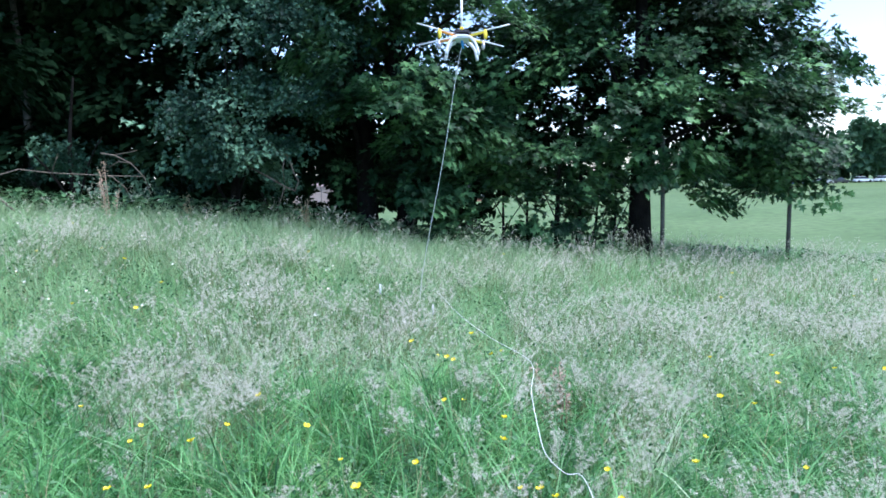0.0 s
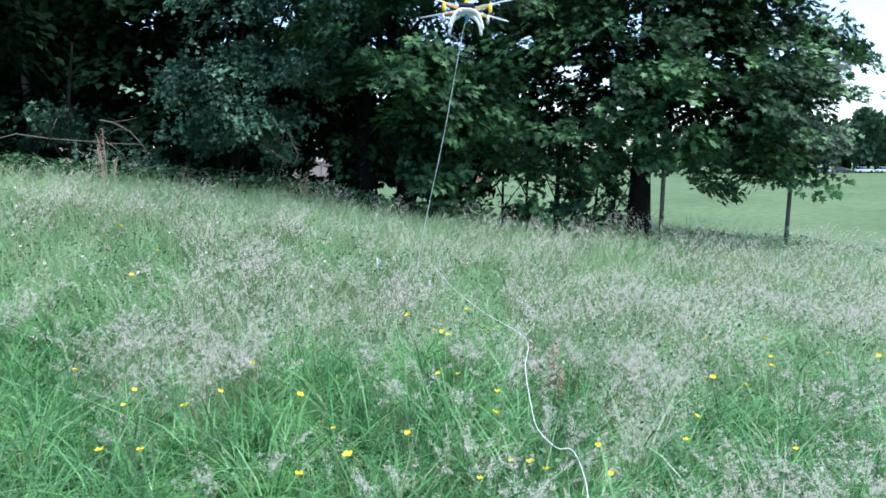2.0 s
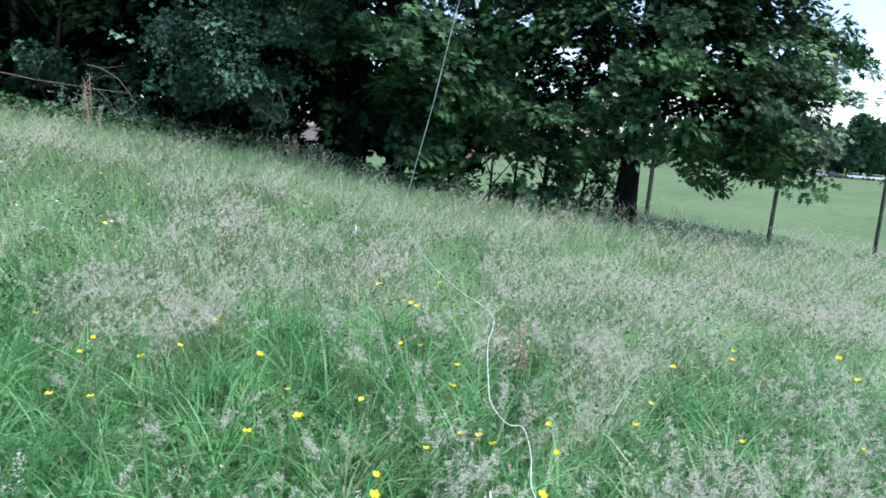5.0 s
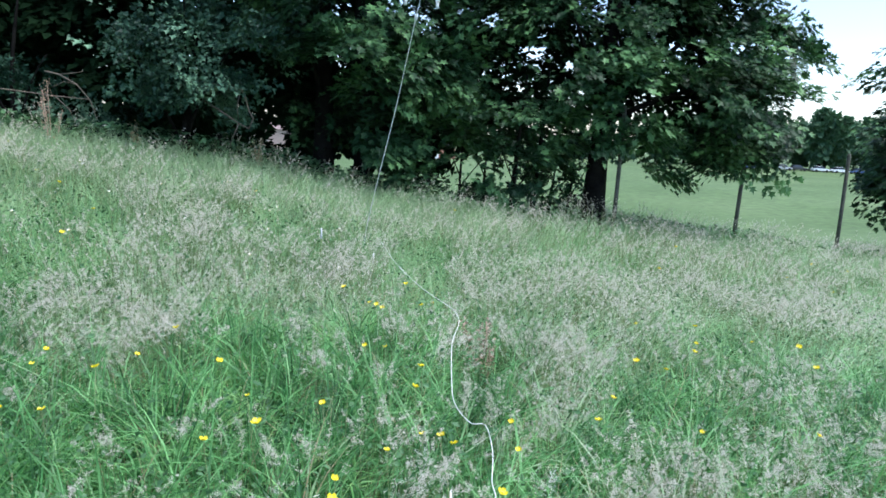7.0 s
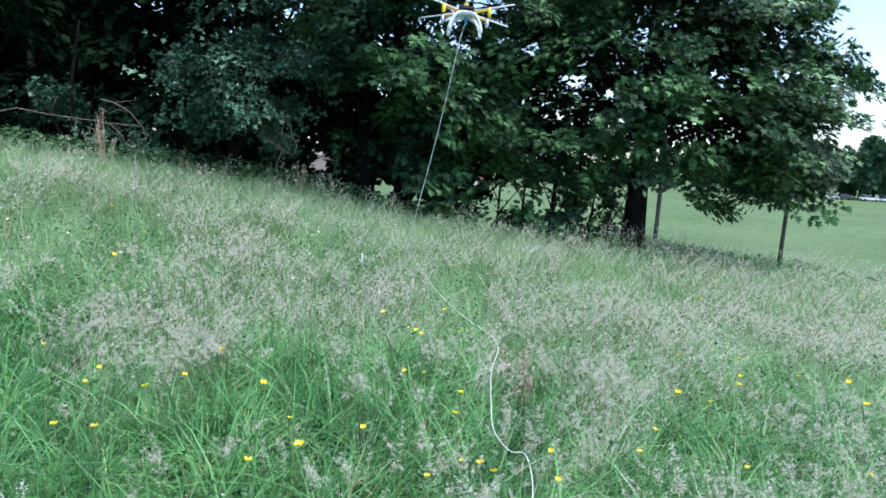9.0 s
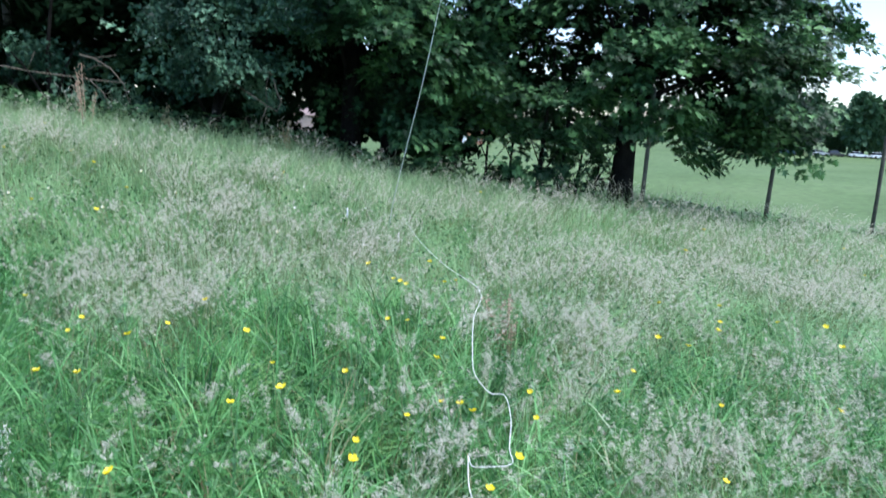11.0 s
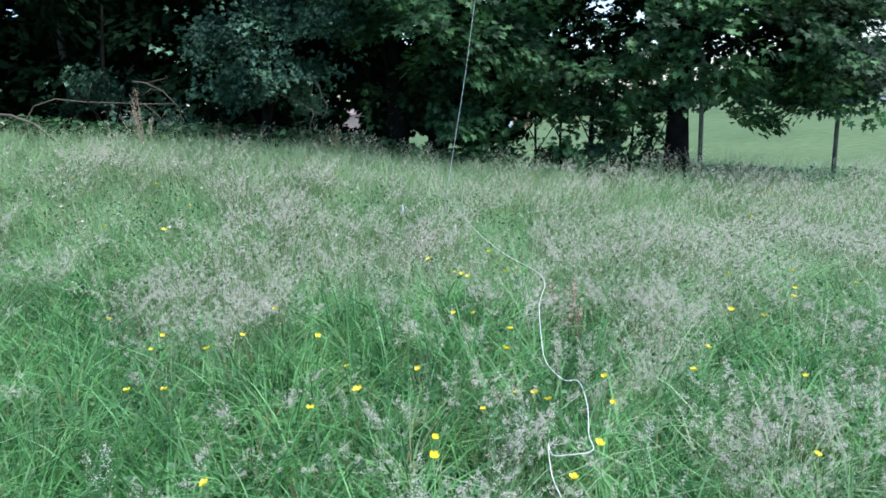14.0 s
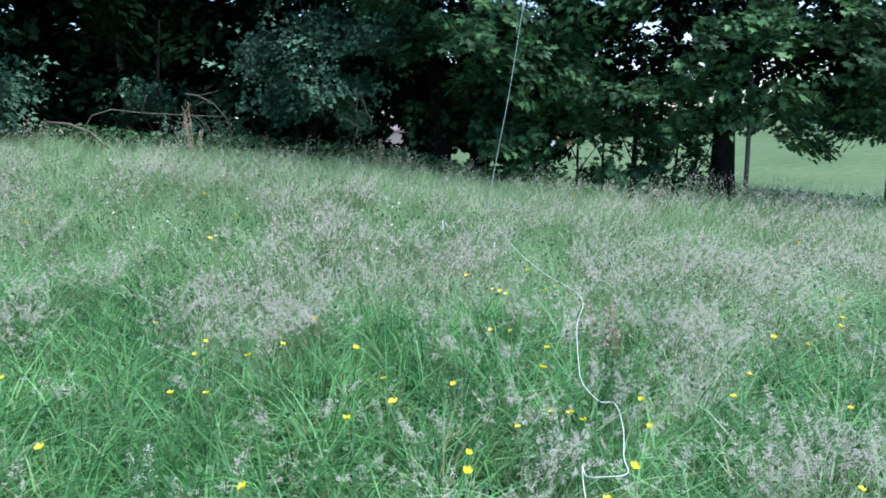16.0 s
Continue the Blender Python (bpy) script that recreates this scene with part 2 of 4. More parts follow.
# ---- the lie of the land ----
# along: distance along the fence line; deep: distance towards and past it
NX, NY = math.sin(radians(-14)), math.cos(radians(-14))


def from_fence(along, deep):
    return along * NY + deep * NX, -along * NX + deep * NY


def waves(x, y, size, seed):
    """Smooth random hills between about -1 and 1."""
    r = np.random.default_rng(seed)
    total = 0 * x
    for k in range(7):
        ang, ph = r.uniform(0, 6.283), r.uniform(0, 6.283)
        f = 6.283 / size * r.uniform(0.5, 1.9)
        total = total + np.sin(f * (x * np.cos(ang) + y * np.sin(ang)) + ph + 1.3 * np.sin(f * 0.6 * (y * np.cos(ang) - x * np.sin(ang)) + 2 * ph))
    return total / 3.0


def smooth01(v):
    v = np.clip(v, 0, 1)
    return v * v * (3 - 2 * v)


def lie(x, y):
    """The fall of the slope without its small humps: gentle at the stand, steeper towards the wood."""
    return -(0.04 + 0.06 * smooth01((np.asarray(y, float) - 2.5) / 4.5)) * 22 * np.tanh(np.asarray(x, float) / 22)


def ground_z(x, y):
    x, y = np.asarray(x, float), np.asarray(y, float)
    deep = x * NX + y * NY
    hill = lie(x, y) + 0.03 * waves(x, y, 4.0, 3)
    along = x * NY - y * NX
    hill = hill + 0.4 * smooth01((4.5 - along) / 5.0) * smooth01((deep - 5.0) / 5.0)
    hill = hill + 0.21 * smooth01((along - 1.5) / 4.0) * (1 - 0.5 * smooth01((along - 8.5) / 3.0)) * smooth01((deep - 6.0) / 4.0)
    fall = smooth01((deep - 11.0) / 34.0)
    return hill * (1 - fall) + (-4.6 + 0.009 * np.clip(x, -120, 120) + 0.15 * waves(x, y, 60.0, 5)) * fall


def axis(stops):
    return np.concatenate([np.linspace(a, b, n, endpoint=False) for a, b, n in stops])


def build_ground():
    al = axis([(-900, -120, 14), (-120, -20, 20), (-20, 24, 110), (24, 140, 24), (140, 901, 15)])
    de = axis([(-300, -20, 14), (-20, 0, 24), (0, 20, 60), (20, 60, 28), (60, 260, 26), (260, 1500, 16)])
    A, D = np.meshgrid(al, de)
    X, Y = from_fence(A, D)
    Z = ground_z(X, Y)
    na, nd = len(al), len(de)
    idx = np.arange(na * nd).reshape(nd, na)
    q = np.stack([idx[:-1, :-1], idx[:-1, 1:], idx[1:, 1:], idx[1:, :-1]], -1).reshape(-1, 4)
    tris = np.concatenate([q[:, [0, 1, 2]], q[:, [0, 2, 3]]])
    ob = mesh_np("ground", np.stack([X, Y, Z], -1).reshape(-1, 3), tris, M_SOIL, smooth=True)
    for m in (M_LITTER, M_FIELD):
        ob.data.materials.append(m)
    mid = D.ravel()[tris].mean(1)
    ob.data.polygons.foreach_set("material_index", np.where(mid < 10.6, 0, np.where(mid < 15.0, 1, 2)).astype(np.int32))
    return tagged(ob, "sloping rough meadow falling away to a mown playing field", "ground", kind="structure")


build_ground()

# ---- the meadow ----


# pale patches of flowering grass, and lush green ones: place and half width
PALE = [(-2.54, 4.12, 0.27), (-1.9, 3.57, 0.23), (-1.15, 3.14, 0.26), (-1.49, 4.88, 0.28), (-1.54, 3.75, 0.19), (-0.73, 4.27, 0.24), (-0.54, 4.58, 0.21), (0.01, 3.31, 0.12), (-0.12, 4.9, 0.22), (0.33, 2.53, 0.07), (0.46, 2.26, 0.08), (0.56, 1.65, 0.14), (0.53, 2.02, 0.06), (0.34, 1.55, 0.05), (1.44, 2.21, 0.18), (1.44, 1.91, 0.1), (1.65, 1.73, 0.09), (1.93, 2.17, 0.15), (2.26, 3.07, 0.19), (1.31, 3.31, 0.25), (1.4, 5.21, 0.37), (1.88, 4.52, 0.29), (3.5, 6.47, 0.49), (0.79, 2.59, 0.07)]
LUSH = [(-1.9, 2.9, 0.25), (-2.3, 3.5, 0.25), (-1.2, 2.2, 0.2), (-2.9, 4.6, 0.3), (-1.67, 2.8, 0.19), (-0.94, 2.38, 0.14), (-0.3, 2.17, 0.2), (-0.05, 1.94, 0.18), (-0.38, 1.59, 0.15), (0.18, 1.66, 0.14), (0.21, 3.14, 0.13), (0.1, 2.64, 0.14), (1.04, 1.73, 0.11), (1.69, 3.36, 0.16), (0.98, 2.12, 0.13), (2.73, 4.59, 0.27), (-2.21, 4.87, 0.19), (-2.94, 5.89, 0.26), (-0.69, 3.65, 0.12), (1.82, 2.25, 0.12), (-0.96, 2.04, 0.17), (0.73, 3.03, 0.13), (1.45, 2.67, 0.16), (0.98, 3.25, 0.12), (-0.27, 4.0, 0.15), (1.73, 2.7, 0.14), (1.57, 1.85, 0.11), (-0.62, 2.7, 0.14)]


def patchy(x, y):
    """Where the flowering grasses stand thick: 0 to 1."""
    p = 0.31 + 0.3 * waves(x, 0.5 * y, 0.55, 11) + 0.3 * waves(x, 0.45 * y, 1.6, 12) + 0.24 * smooth01((y - 3.2) / 3.5)
    for spots, much in ((PALE, 0.78), (LUSH, -0.65)):
        for px, py, r in spots:
            deep = r * min(2.6, max(1.0, 0.5 * py))
            p = p + much * np.exp(-((x - px) / (1.15 * r)) ** 2 - ((y - py) / (1.15 * deep)) ** 2)
    return np.clip(p, 0, 1)


def mounds(x, y):
    """How far the sward is humped up into tufts: 0 in the hollows, 1 on top."""
    return smooth01(0.5 + 0.85 * waves(x, y, 0.6, 21) + 0.2 * np.clip((y - 4) / 4, 0, 1))


def blades(x, y, high, wide, levels, lean=0.5, base=0.0):
    """Bent tapering blades of grass rooted at x, y."""
    n = len(x)
    z = ground_z(x, y) + base
    # neighbours lean together, and the wind lays most of them over the same way
    ang = 4.5 * waves(x, y, 0.55, 23) + RNG.normal(size=n) * 0.75 + np.where(RNG.uniform(0, 1, n) < 0.25, RNG.uniform(0, 6.28, n), 0)
    out = np.stack([np.cos(ang) * 0.9 + 0.12, np.sin(ang) * 0.9], -1)
    bend = high * lean * RNG.uniform(0.1, 1.5, n)
    sag = RNG.uniform(0.15, 0.62 + 0.25 * max(0.0, lean - 1.0), n) * min(1.0, lean)
    flat = RNG.uniform(0, np.pi, n)
    side = np.stack([np.cos(flat), np.sin(flat)], -1)
    t = np.linspace(0, 1, levels)
    V = []
    for k in range(levels):
        cx = x + out[:, 0] * bend * t[k] ** 2
        cy = y + out[:, 1] * bend * t[k] ** 2
        cz = z + high * 1.15 * (t[k] - sag * t[k] ** 2.2)
        w = wide * (1 - t[k] ** 1.6) * 0.5
        if k < levels - 1:
            V.append(np.stack([cx - side[:, 0] * w, cy - side[:, 1] * w, cz], -1))
            V.append(np.stack([cx + side[:, 0] * w, cy + side[:, 1] * w, cz], -1))
        else:
            V.append(np.stack([cx, cy, cz], -1))
    V = np.stack(V, 1)
    per = V.shape[1]
    f = []
    for k in range(levels - 2):
        a = 2 * k
        f += [(a, a + 1, a + 3), (a, a + 3, a + 2)]
    a = 2 * (levels - 2)
    f.append((a, a + 1, a + 2))
    F = (np.arange(n)[:, None, None] * per + np.array(f)[None]).reshape(-1, 3)
    return V.reshape(-1, 3), F


def heads(x, y, high, long, wide, ang, bits, bit_size):
    """Feathery panicles on thin stems, each with whorls of fine branches full of spikelets: returns heads and stems."""
    n, arms = len(x), 11
    z = ground_z(x, y)
    lean = RNG.uniform(0.1, 0.5, n)
    dx, dy = (np.cos(ang) * 0.85 + 0.15) * high * lean, np.sin(ang) * high * lean
    top = np.stack([x + dx, y + dy, z + high], -1)
    ax = np.stack([dx * 2.6, dy * 2.6, high * 0.75], -1)
    ax /= np.linalg.norm(ax, axis=1)[:, None]
    # branches, longest near the foot of the panicle, the top ones short
    at = RNG.uniform(0.0, 0.97, (n, arms))
    th = RNG.uniform(0, 2 * np.pi, (n, arms))
    way = unit(np.stack([np.cos(th), np.sin(th), RNG.uniform(-0.3, 0.5, (n, arms))], -1) + 0.8 * ax[:, None])
    reach = wide[:, None] * (1.05 - at) ** 0.7 * RNG.uniform(0.5, 1.2, (n, arms))
    pick = RNG.integers(0, arms, (n, bits))
    rows = np.arange(n)[:, None]
    u = RNG.uniform(0.15, 1.0, (n, bits))
    c = top[:, None] - ax[:, None] * ((1 - at[rows, pick]) * long[:, None])[..., None] + way[rows, pick] * (u * reach[rows, pick])[..., None]
    c = c + RNG.normal(size=(n, bits, 3)) * 0.0035
    d1 = unit(way[rows, pick] + RNG.normal(size=(n, bits, 3)) * 0.55)
    d2 = unit(RNG.normal(size=(n, bits, 3)))
    size = bit_size * RNG.uniform(0.6, 1.4, (n, bits))[..., None]
    V = np.stack([c - d2 * size * 0.24, c + d2 * size * 0.24, c + d1 * size], 2).reshape(-1, 3)
    F = np.arange(len(V)).reshape(-1, 3)
    # stems
    w = 0.0013
    lo = np.stack([x, y, z], -1)
    mid = lo + (top - lo) * np.array([0.35, 0.35, 0.6])
    sd = np.array([w, 0, 0])
    SV = np.stack([lo - sd, lo + sd, mid - sd, mid + sd, top], 1)
    SF = (np.arange(n)[:, None, None] * 5 + np.array([(0, 1, 3), (0, 3, 2), (2, 3, 4)])[None]).reshape(-1, 3)
    return V, F, SV.reshape(-1, 3), SF


def open_side(x, y):
    """The fan of meadow that lies ahead of the stand."""
    return (x - 0.4 < 0.55 + 0.74 * (y + 0.4)) & (0.4 - x < 0.6 + 0.97 * (y + 0.4))


def scatter(n, x0, x1, y0, y1, spread=True, keep=None):
    """Random places in a wedge that widens away from the camera's stand."""
    x, y = RNG.uniform(x0, x1, n), RNG.uniform(y0, y1, n)
    ok = np.ones(n, bool)
    if spread:
        ok &= open_side(x, y)
    ok &= x * NX + y * NY < 10.7 + 0.25 * np.sin(x * 2.1) + 0.2 * np.sin(x * 5.3)
    if keep is not None:
        ok &= keep(x, y)
    return x[ok], y[ok]


def grow(name, label, x, y, high, wide, levels, material, lean=0.5):
    v, f = blades(x, y, high, wide, levels, lean)
    return tagged(mesh_np(name, v, f, material), label, "grass", kind="stuff")


def meadow():
    # blades, thickest close by
    for x0, x1, y0, y1, per, levels, wide in ((-4.6, 5, 0.5, 4.2, 1750, 5, 0.0105), (-8, 8.5, 4.2, 7.5, 1500, 3, 0.009), (-12, 14, 7.5, 14.5, 800, 3, 0.012)):
        x, y = scatter(int(per * (x1 - x0) * (y1 - y0)), x0, x1, y0, y1)
        p = patchy(x, y)
        h = RNG.uniform(0.18, 0.5, len(x)) * (0.2 + 1.1 * mounds(x, y)) * (1.0 - 0.12 * p)
        wd = wide * RNG.uniform(0.6, 1.4, len(x))
        # blades under thick seed heads take the paler colour
        dry = p + 0.15 * RNG.normal(size=len(x)) > 0.74
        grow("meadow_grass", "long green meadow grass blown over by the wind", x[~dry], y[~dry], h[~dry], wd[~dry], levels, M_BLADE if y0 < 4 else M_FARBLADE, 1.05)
        grow("meadow_grass", "grass under the flowering stems, paled to lift its dark gaps", x[dry], y[dry], h[dry], wd[dry], levels, M_PALEBLADE, 1.05)
    # tussocks of broad arching blades
    tx, ty = scatter(1500, -4.2, 4.6, 1.2, 5.2, keep=lambda x, y: (patchy(x, y) < 0.6) & (mounds(x, y) > 0.35))
    m = 28
    x = np.repeat(tx, m) + RNG.normal(size=len(tx) * m) * 0.05
    y = np.repeat(ty, m) + RNG.normal(size=len(tx) * m) * 0.05
    big = np.repeat(RNG.uniform(0.6, 1.15, len(tx)), m)
    grow("grass_tussocks", "tussocks of broad arching fresh green grass blades", x, y, RNG.uniform(0.22, 0.46, len(x)) * big, RNG.uniform(0.007, 0.014, len(x)), 5, M_BROAD, 1.25)
    # greener, taller grass where the wood shelters it
    al, de = RNG.uniform(-11, 4, 20000), RNG.uniform(7.6, 10.85, 20000)
    x, y = from_fence(al, de)
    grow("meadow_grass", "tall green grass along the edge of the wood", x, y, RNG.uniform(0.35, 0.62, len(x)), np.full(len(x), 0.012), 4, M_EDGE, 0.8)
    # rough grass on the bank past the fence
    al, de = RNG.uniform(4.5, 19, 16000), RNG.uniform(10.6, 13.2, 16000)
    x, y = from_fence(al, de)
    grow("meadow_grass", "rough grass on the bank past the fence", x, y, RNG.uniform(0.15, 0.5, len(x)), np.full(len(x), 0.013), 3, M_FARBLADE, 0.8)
    # straw-coloured dead blades among them
    x, y = scatter(20000, -8, 9, 0.5, 10.5)
    grow("dry_meadow_grass", "scattered straw-coloured dead grass blades", x, y, RNG.uniform(0.2, 0.5, len(x)), np.full(len(x), 0.005), 4, M_DRY, 0.9)
    # small broad leaves of clover, vetch and sorrel through the sward
    x, y = scatter(55000, -6, 7, 1.4, 7.5)
    z = ground_z(x, y) + RNG.uniform(0.1, 0.46, len(x)) * (0.4 + 0.7 * mounds(x, y))
    n = len(x)
    ah = np.stack([RNG.normal(size=n), RNG.normal(size=n), RNG.normal(size=n) * 0.5], -1)
    up = np.stack([RNG.normal(size=n) * 0.5, RNG.normal(size=n) * 0.5, 0.9 + 0 * x], -1)
    v, f = lay_leaves(leaf_plain(), np.stack([x, y, z], -1), ah, up, RNG.uniform(0.014, 0.038, n))
    tagged(mesh_np("meadow_herbs", v, f, M_HERB), "small green leaves of clover and vetch in the grass", "herbs", kind="stuff")
    # around and behind the camera's stand
    for n, x0, x1, y0, y1, wide, material in ((34000, -6, 6.5, -4.5, 5.5, 0.02, M_BLADE), (36000, -22, 26, -14, 11, 0.03, M_EDGE)):
        x, y = scatter(n, x0, x1, y0, y1, spread=False, keep=lambda x, y: ~open_side(x, y) | (y < 0.55))
        if wide > 0.025:
            far = (x < -5.5) | (x > 6) | (y < -4)
            x, y = x[far], y[far]
        grow("meadow_grass", "long green meadow grass around the viewer's stand", x, y, RNG.uniform(0.2, 0.5, len(x)) * np.clip(np.hypot(x - 0.3, y + 0.2), 0.25, 1), wide * RNG.uniform(0.6, 1.4, len(x)), 3, material, 1.0)
    # flowering grasses, in drifts of panicles that nod together
    for x0, x1, y0, y1, per, m, spread, bits, size, tall, span, broad in ((-4.6, 5, 1.0, 4.2, 56, 7, 0.05, 150, 0.0058, (0.34, 0.54), (0.09, 0.16), (0.024, 0.052)), (-8, 8.5, 4.2, 7.5, 34, 7, 0.075, 62, 0.0088, (0.36, 0.62), (0.1, 0.18), (0.02, 0.044)), (-12, 14, 7.5, 14.5, 24, 7, 0.11, 36, 0.013, (0.36, 0.68), (0.13, 0.24), (0.016, 0.034))):
        cx, cy = scatter(int(per * (x1 - x0) * (y1 - y0)), x0, x1, y0, y1)
        p = patchy(cx, cy)
        edge = 1.0 - 0.8 * smooth01((cx * NX + cy * NY - 7.6 + 0.5 * waves(cx, cy, 2.2, 15)) / 1.6) * smooth01((2.6 - cx) / 2.0)
        ok = RNG.uniform(0, 1, len(cx)) < (0.03 + 0.97 * smooth01((p - 0.4) / 0.22)) * edge
        cx, cy, p = cx[ok], cy[ok], p[ok]
        k = len(cx) * m
        x, y = np.repeat(cx, m) + RNG.normal(size=k) * spread, np.repeat(cy, m) + RNG.normal(size=k) * spread
        high = np.repeat(RNG.uniform(*tall, len(cx)) * (0.86 + 0.2 * p), m) * RNG.uniform(0.82, 1.12, k)
        ang = np.repeat(RNG.uniform(0, 6.28, len(cx)), m) + RNG.normal(size=k) * 0.7
        hv, hf, sv, sf = heads(x, y, high, RNG.uniform(*span, k), RNG.uniform(*broad, k), ang, bits, size)
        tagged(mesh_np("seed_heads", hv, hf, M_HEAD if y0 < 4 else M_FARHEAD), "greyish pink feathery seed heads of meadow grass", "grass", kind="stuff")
        tagged(mesh_np("grass_stems", sv, sf, M_STEM), "thin stems of the flowering meadow grass", "grass", kind="stuff")


# ---- leaves ----


def leaf_maple():
    """A five-lobed leaf, 1 long, folded along its midrib."""
    outline = [(0, 0), (0.5, 0.1), (0.24, 0.34), (0.56, 0.66), (0.16, 0.62), (0, 1.08), (-0.16, 0.62), (-0.56, 0.66), (-0.24, 0.34), (-0.5, 0.1)]
    v = [(0, 0.38, -0.03)] + [(x, y, 0.22 * abs(x) - 0.12 * y * y) for x, y in outline]
    f = [(0, k, k % 10 + 1) for k in range(1, 11)]
    return np.array(v), np.array(f)


def leaf_round():
    """A broad rounded leaf, 1 long."""
    outline = [(0, 0), (0.42, 0.35), (0.3, 0.82), (0, 1.0), (-0.3, 0.82), (-0.42, 0.35)]
    v = [(x, y, 0.25 * abs(x) - 0.1 * y * y) for x, y in outline]
    f = [(0, 1, 2), (0, 2, 3), (0, 3, 4), (0, 4, 5)]
    return np.array(v), np.array(f)


def leaf_three():
    """A small three-lobed leaf, 1 long."""
    outline = [(0, 0), (0.52, 0.42), (0.2, 0.56), (0, 1.0), (-0.2, 0.56), (-0.52, 0.42)]
    v = [(x, y, 0.3 * abs(x) - 0.15 * y * y) for x, y in outline]
    f = [(0, 1, 2), (0, 2, 3), (0, 3, 4), (0, 4, 5)]
    return np.array(v), np.array(f)


def leaf_plain():
    v = [(0, 0, 0), (0.36, 0.45, 0.08), (0, 1, -0.06), (-0.36, 0.45, 0.08)]
    return np.array(v), np.array([(0, 1, 2), (0, 2, 3)])


def unit(v):
    return v / np.maximum(np.linalg.norm(v, axis=-1, keepdims=True), 1e-9)


def lay_leaves(kind, place, ahead, up, size):
    """Copies of a leaf at the places, pointing ahead, facing up."""
    tv, tf = kind
    ahead = unit(ahead)
    right = unit(np.cross(ahead, up))
    up = np.cross(right, ahead)
    M = np.stack([right, ahead, up], -1) * size[:, None, None]
    V = np.einsum("nij,kj->nki", M, tv) + place[:, None]
    F = (np.arange(len(place))[:, None, None] * len(tv) + tf[None]).reshape(-1, 3)
    return V.reshape(-1, 3), F


# openings in the wood through which the field, a house and the sky show: (along, height) at 11 m deep, half width, half height
EYE = np.array([0.28, -0.19, 1.6])


def sight(p):
    """Along and height where the line from the stand to p crosses the fence line."""
    d = p - EYE
    deep0 = EYE[0] * NX + EYE[1] * NY
    dd = d[:, 0] * NX + d[:, 1] * NY
    s = (11.0 - deep0) / np.maximum(dd, 0.1)
    q = EYE + d * s[:, None]
    return q[:, 0] * NY - q[:, 1] * NX, q[:, 2]


# dark hollows between leafy boughs, cleared so near-black leaves stand in for shade
HOLLOWS = [(-1.75, 3.4, 0.5, 0.45), (5.6, 3.3, 0.45, 0.22), (-2.3, 3.1, 0.5, 0.65), (-3.2, 2.85, 0.6, 0.3), (-4.1, 2.3, 0.6, 0.8), (1.15, 1.3, 0.2, 0.4), (4.95, 2.62, 0.95, 0.5), (0.1, 2.45, 0.3, 0.18), (-0.5, 1.4, 0.5, 0.25), (7.9, 2.25, 0.7, 0.3), (7.0, 2.2, 0.35, 0.25), (8.0, 3.1, 0.5, 0.22), (6.3, 3.35, 0.4, 0.2), (8.7, 4.0, 0.4, 0.25)]
GAPS = [(0.68, 1.39, 0.27, 0.24, 0.25), (0.72, 1.72, 0.24, 0.13, 0.8), (3.8, 0.98, 0.5, 0.33, 0.95), (4.5, 0.8, 0.16, 0.3, 1.0), (5.5, 0.8, 0.18, 0.32, 1.0), (4.91, 2.95, 0.33, 0.13, 0.6), (4.75, 2.74, 0.25, 0.05, 0.8), (4.2, 3.4, 0.22, 0.2, 1.2), (5.54, 2.77, 0.15, 0.09, 0.7), (5.86, 2.31, 0.12, 0.1, 0.8), (4.65, 2.32, 0.35, 0.09, 1.0), (7.86, 2.48, 0.25, 0.1, 0.8), (7.45, 2.8, 0.16, 0.12, 0.9), (7.55, 3.25, 0.16, 0.1, 0.9), (8.9, 3.3, 0.3, 0.1, 1.0), (3.35, 1.16, 0.14, 0.13, 0.3), (1.7, 0.95, 0.22, 0.13, 0.4), (2.36, 0.77, 0.3, 0.13, 0.7)]


def open_gap(p, r):
    a, z = sight(p)
    ok = np.ones(len(p), bool)
    for ga, gz, wa, wz, torn in GAPS:
        inside = ((a - ga) / wa) ** 2 + ((z - gz) / wz) ** 2
        ragged = inside * (1.0 + 0.3 * waves(a, z, 0.5, 31)) + torn * waves(a, z, 0.17, 32)
        ok &= (ragged > 0.75) | (r < 0.02)
    return ok


def hollow(p, r):
    a, z = sight(p)
    ok = np.ones(len(p), bool)
    for ga, gz, wa, wz in HOLLOWS:
        inside = ((a - ga) / wa) ** 2 + ((z - gz) / wz) ** 2
        ok &= (inside * (1.0 + 0.5 * waves(a, z, 0.6, 33) + 0.4 * waves(a, z, 0.2, 34)) > 0.9) | (r < 0.06) | (p[:, 0] * NX + p[:, 1] * NY > 12.6)
    return ok


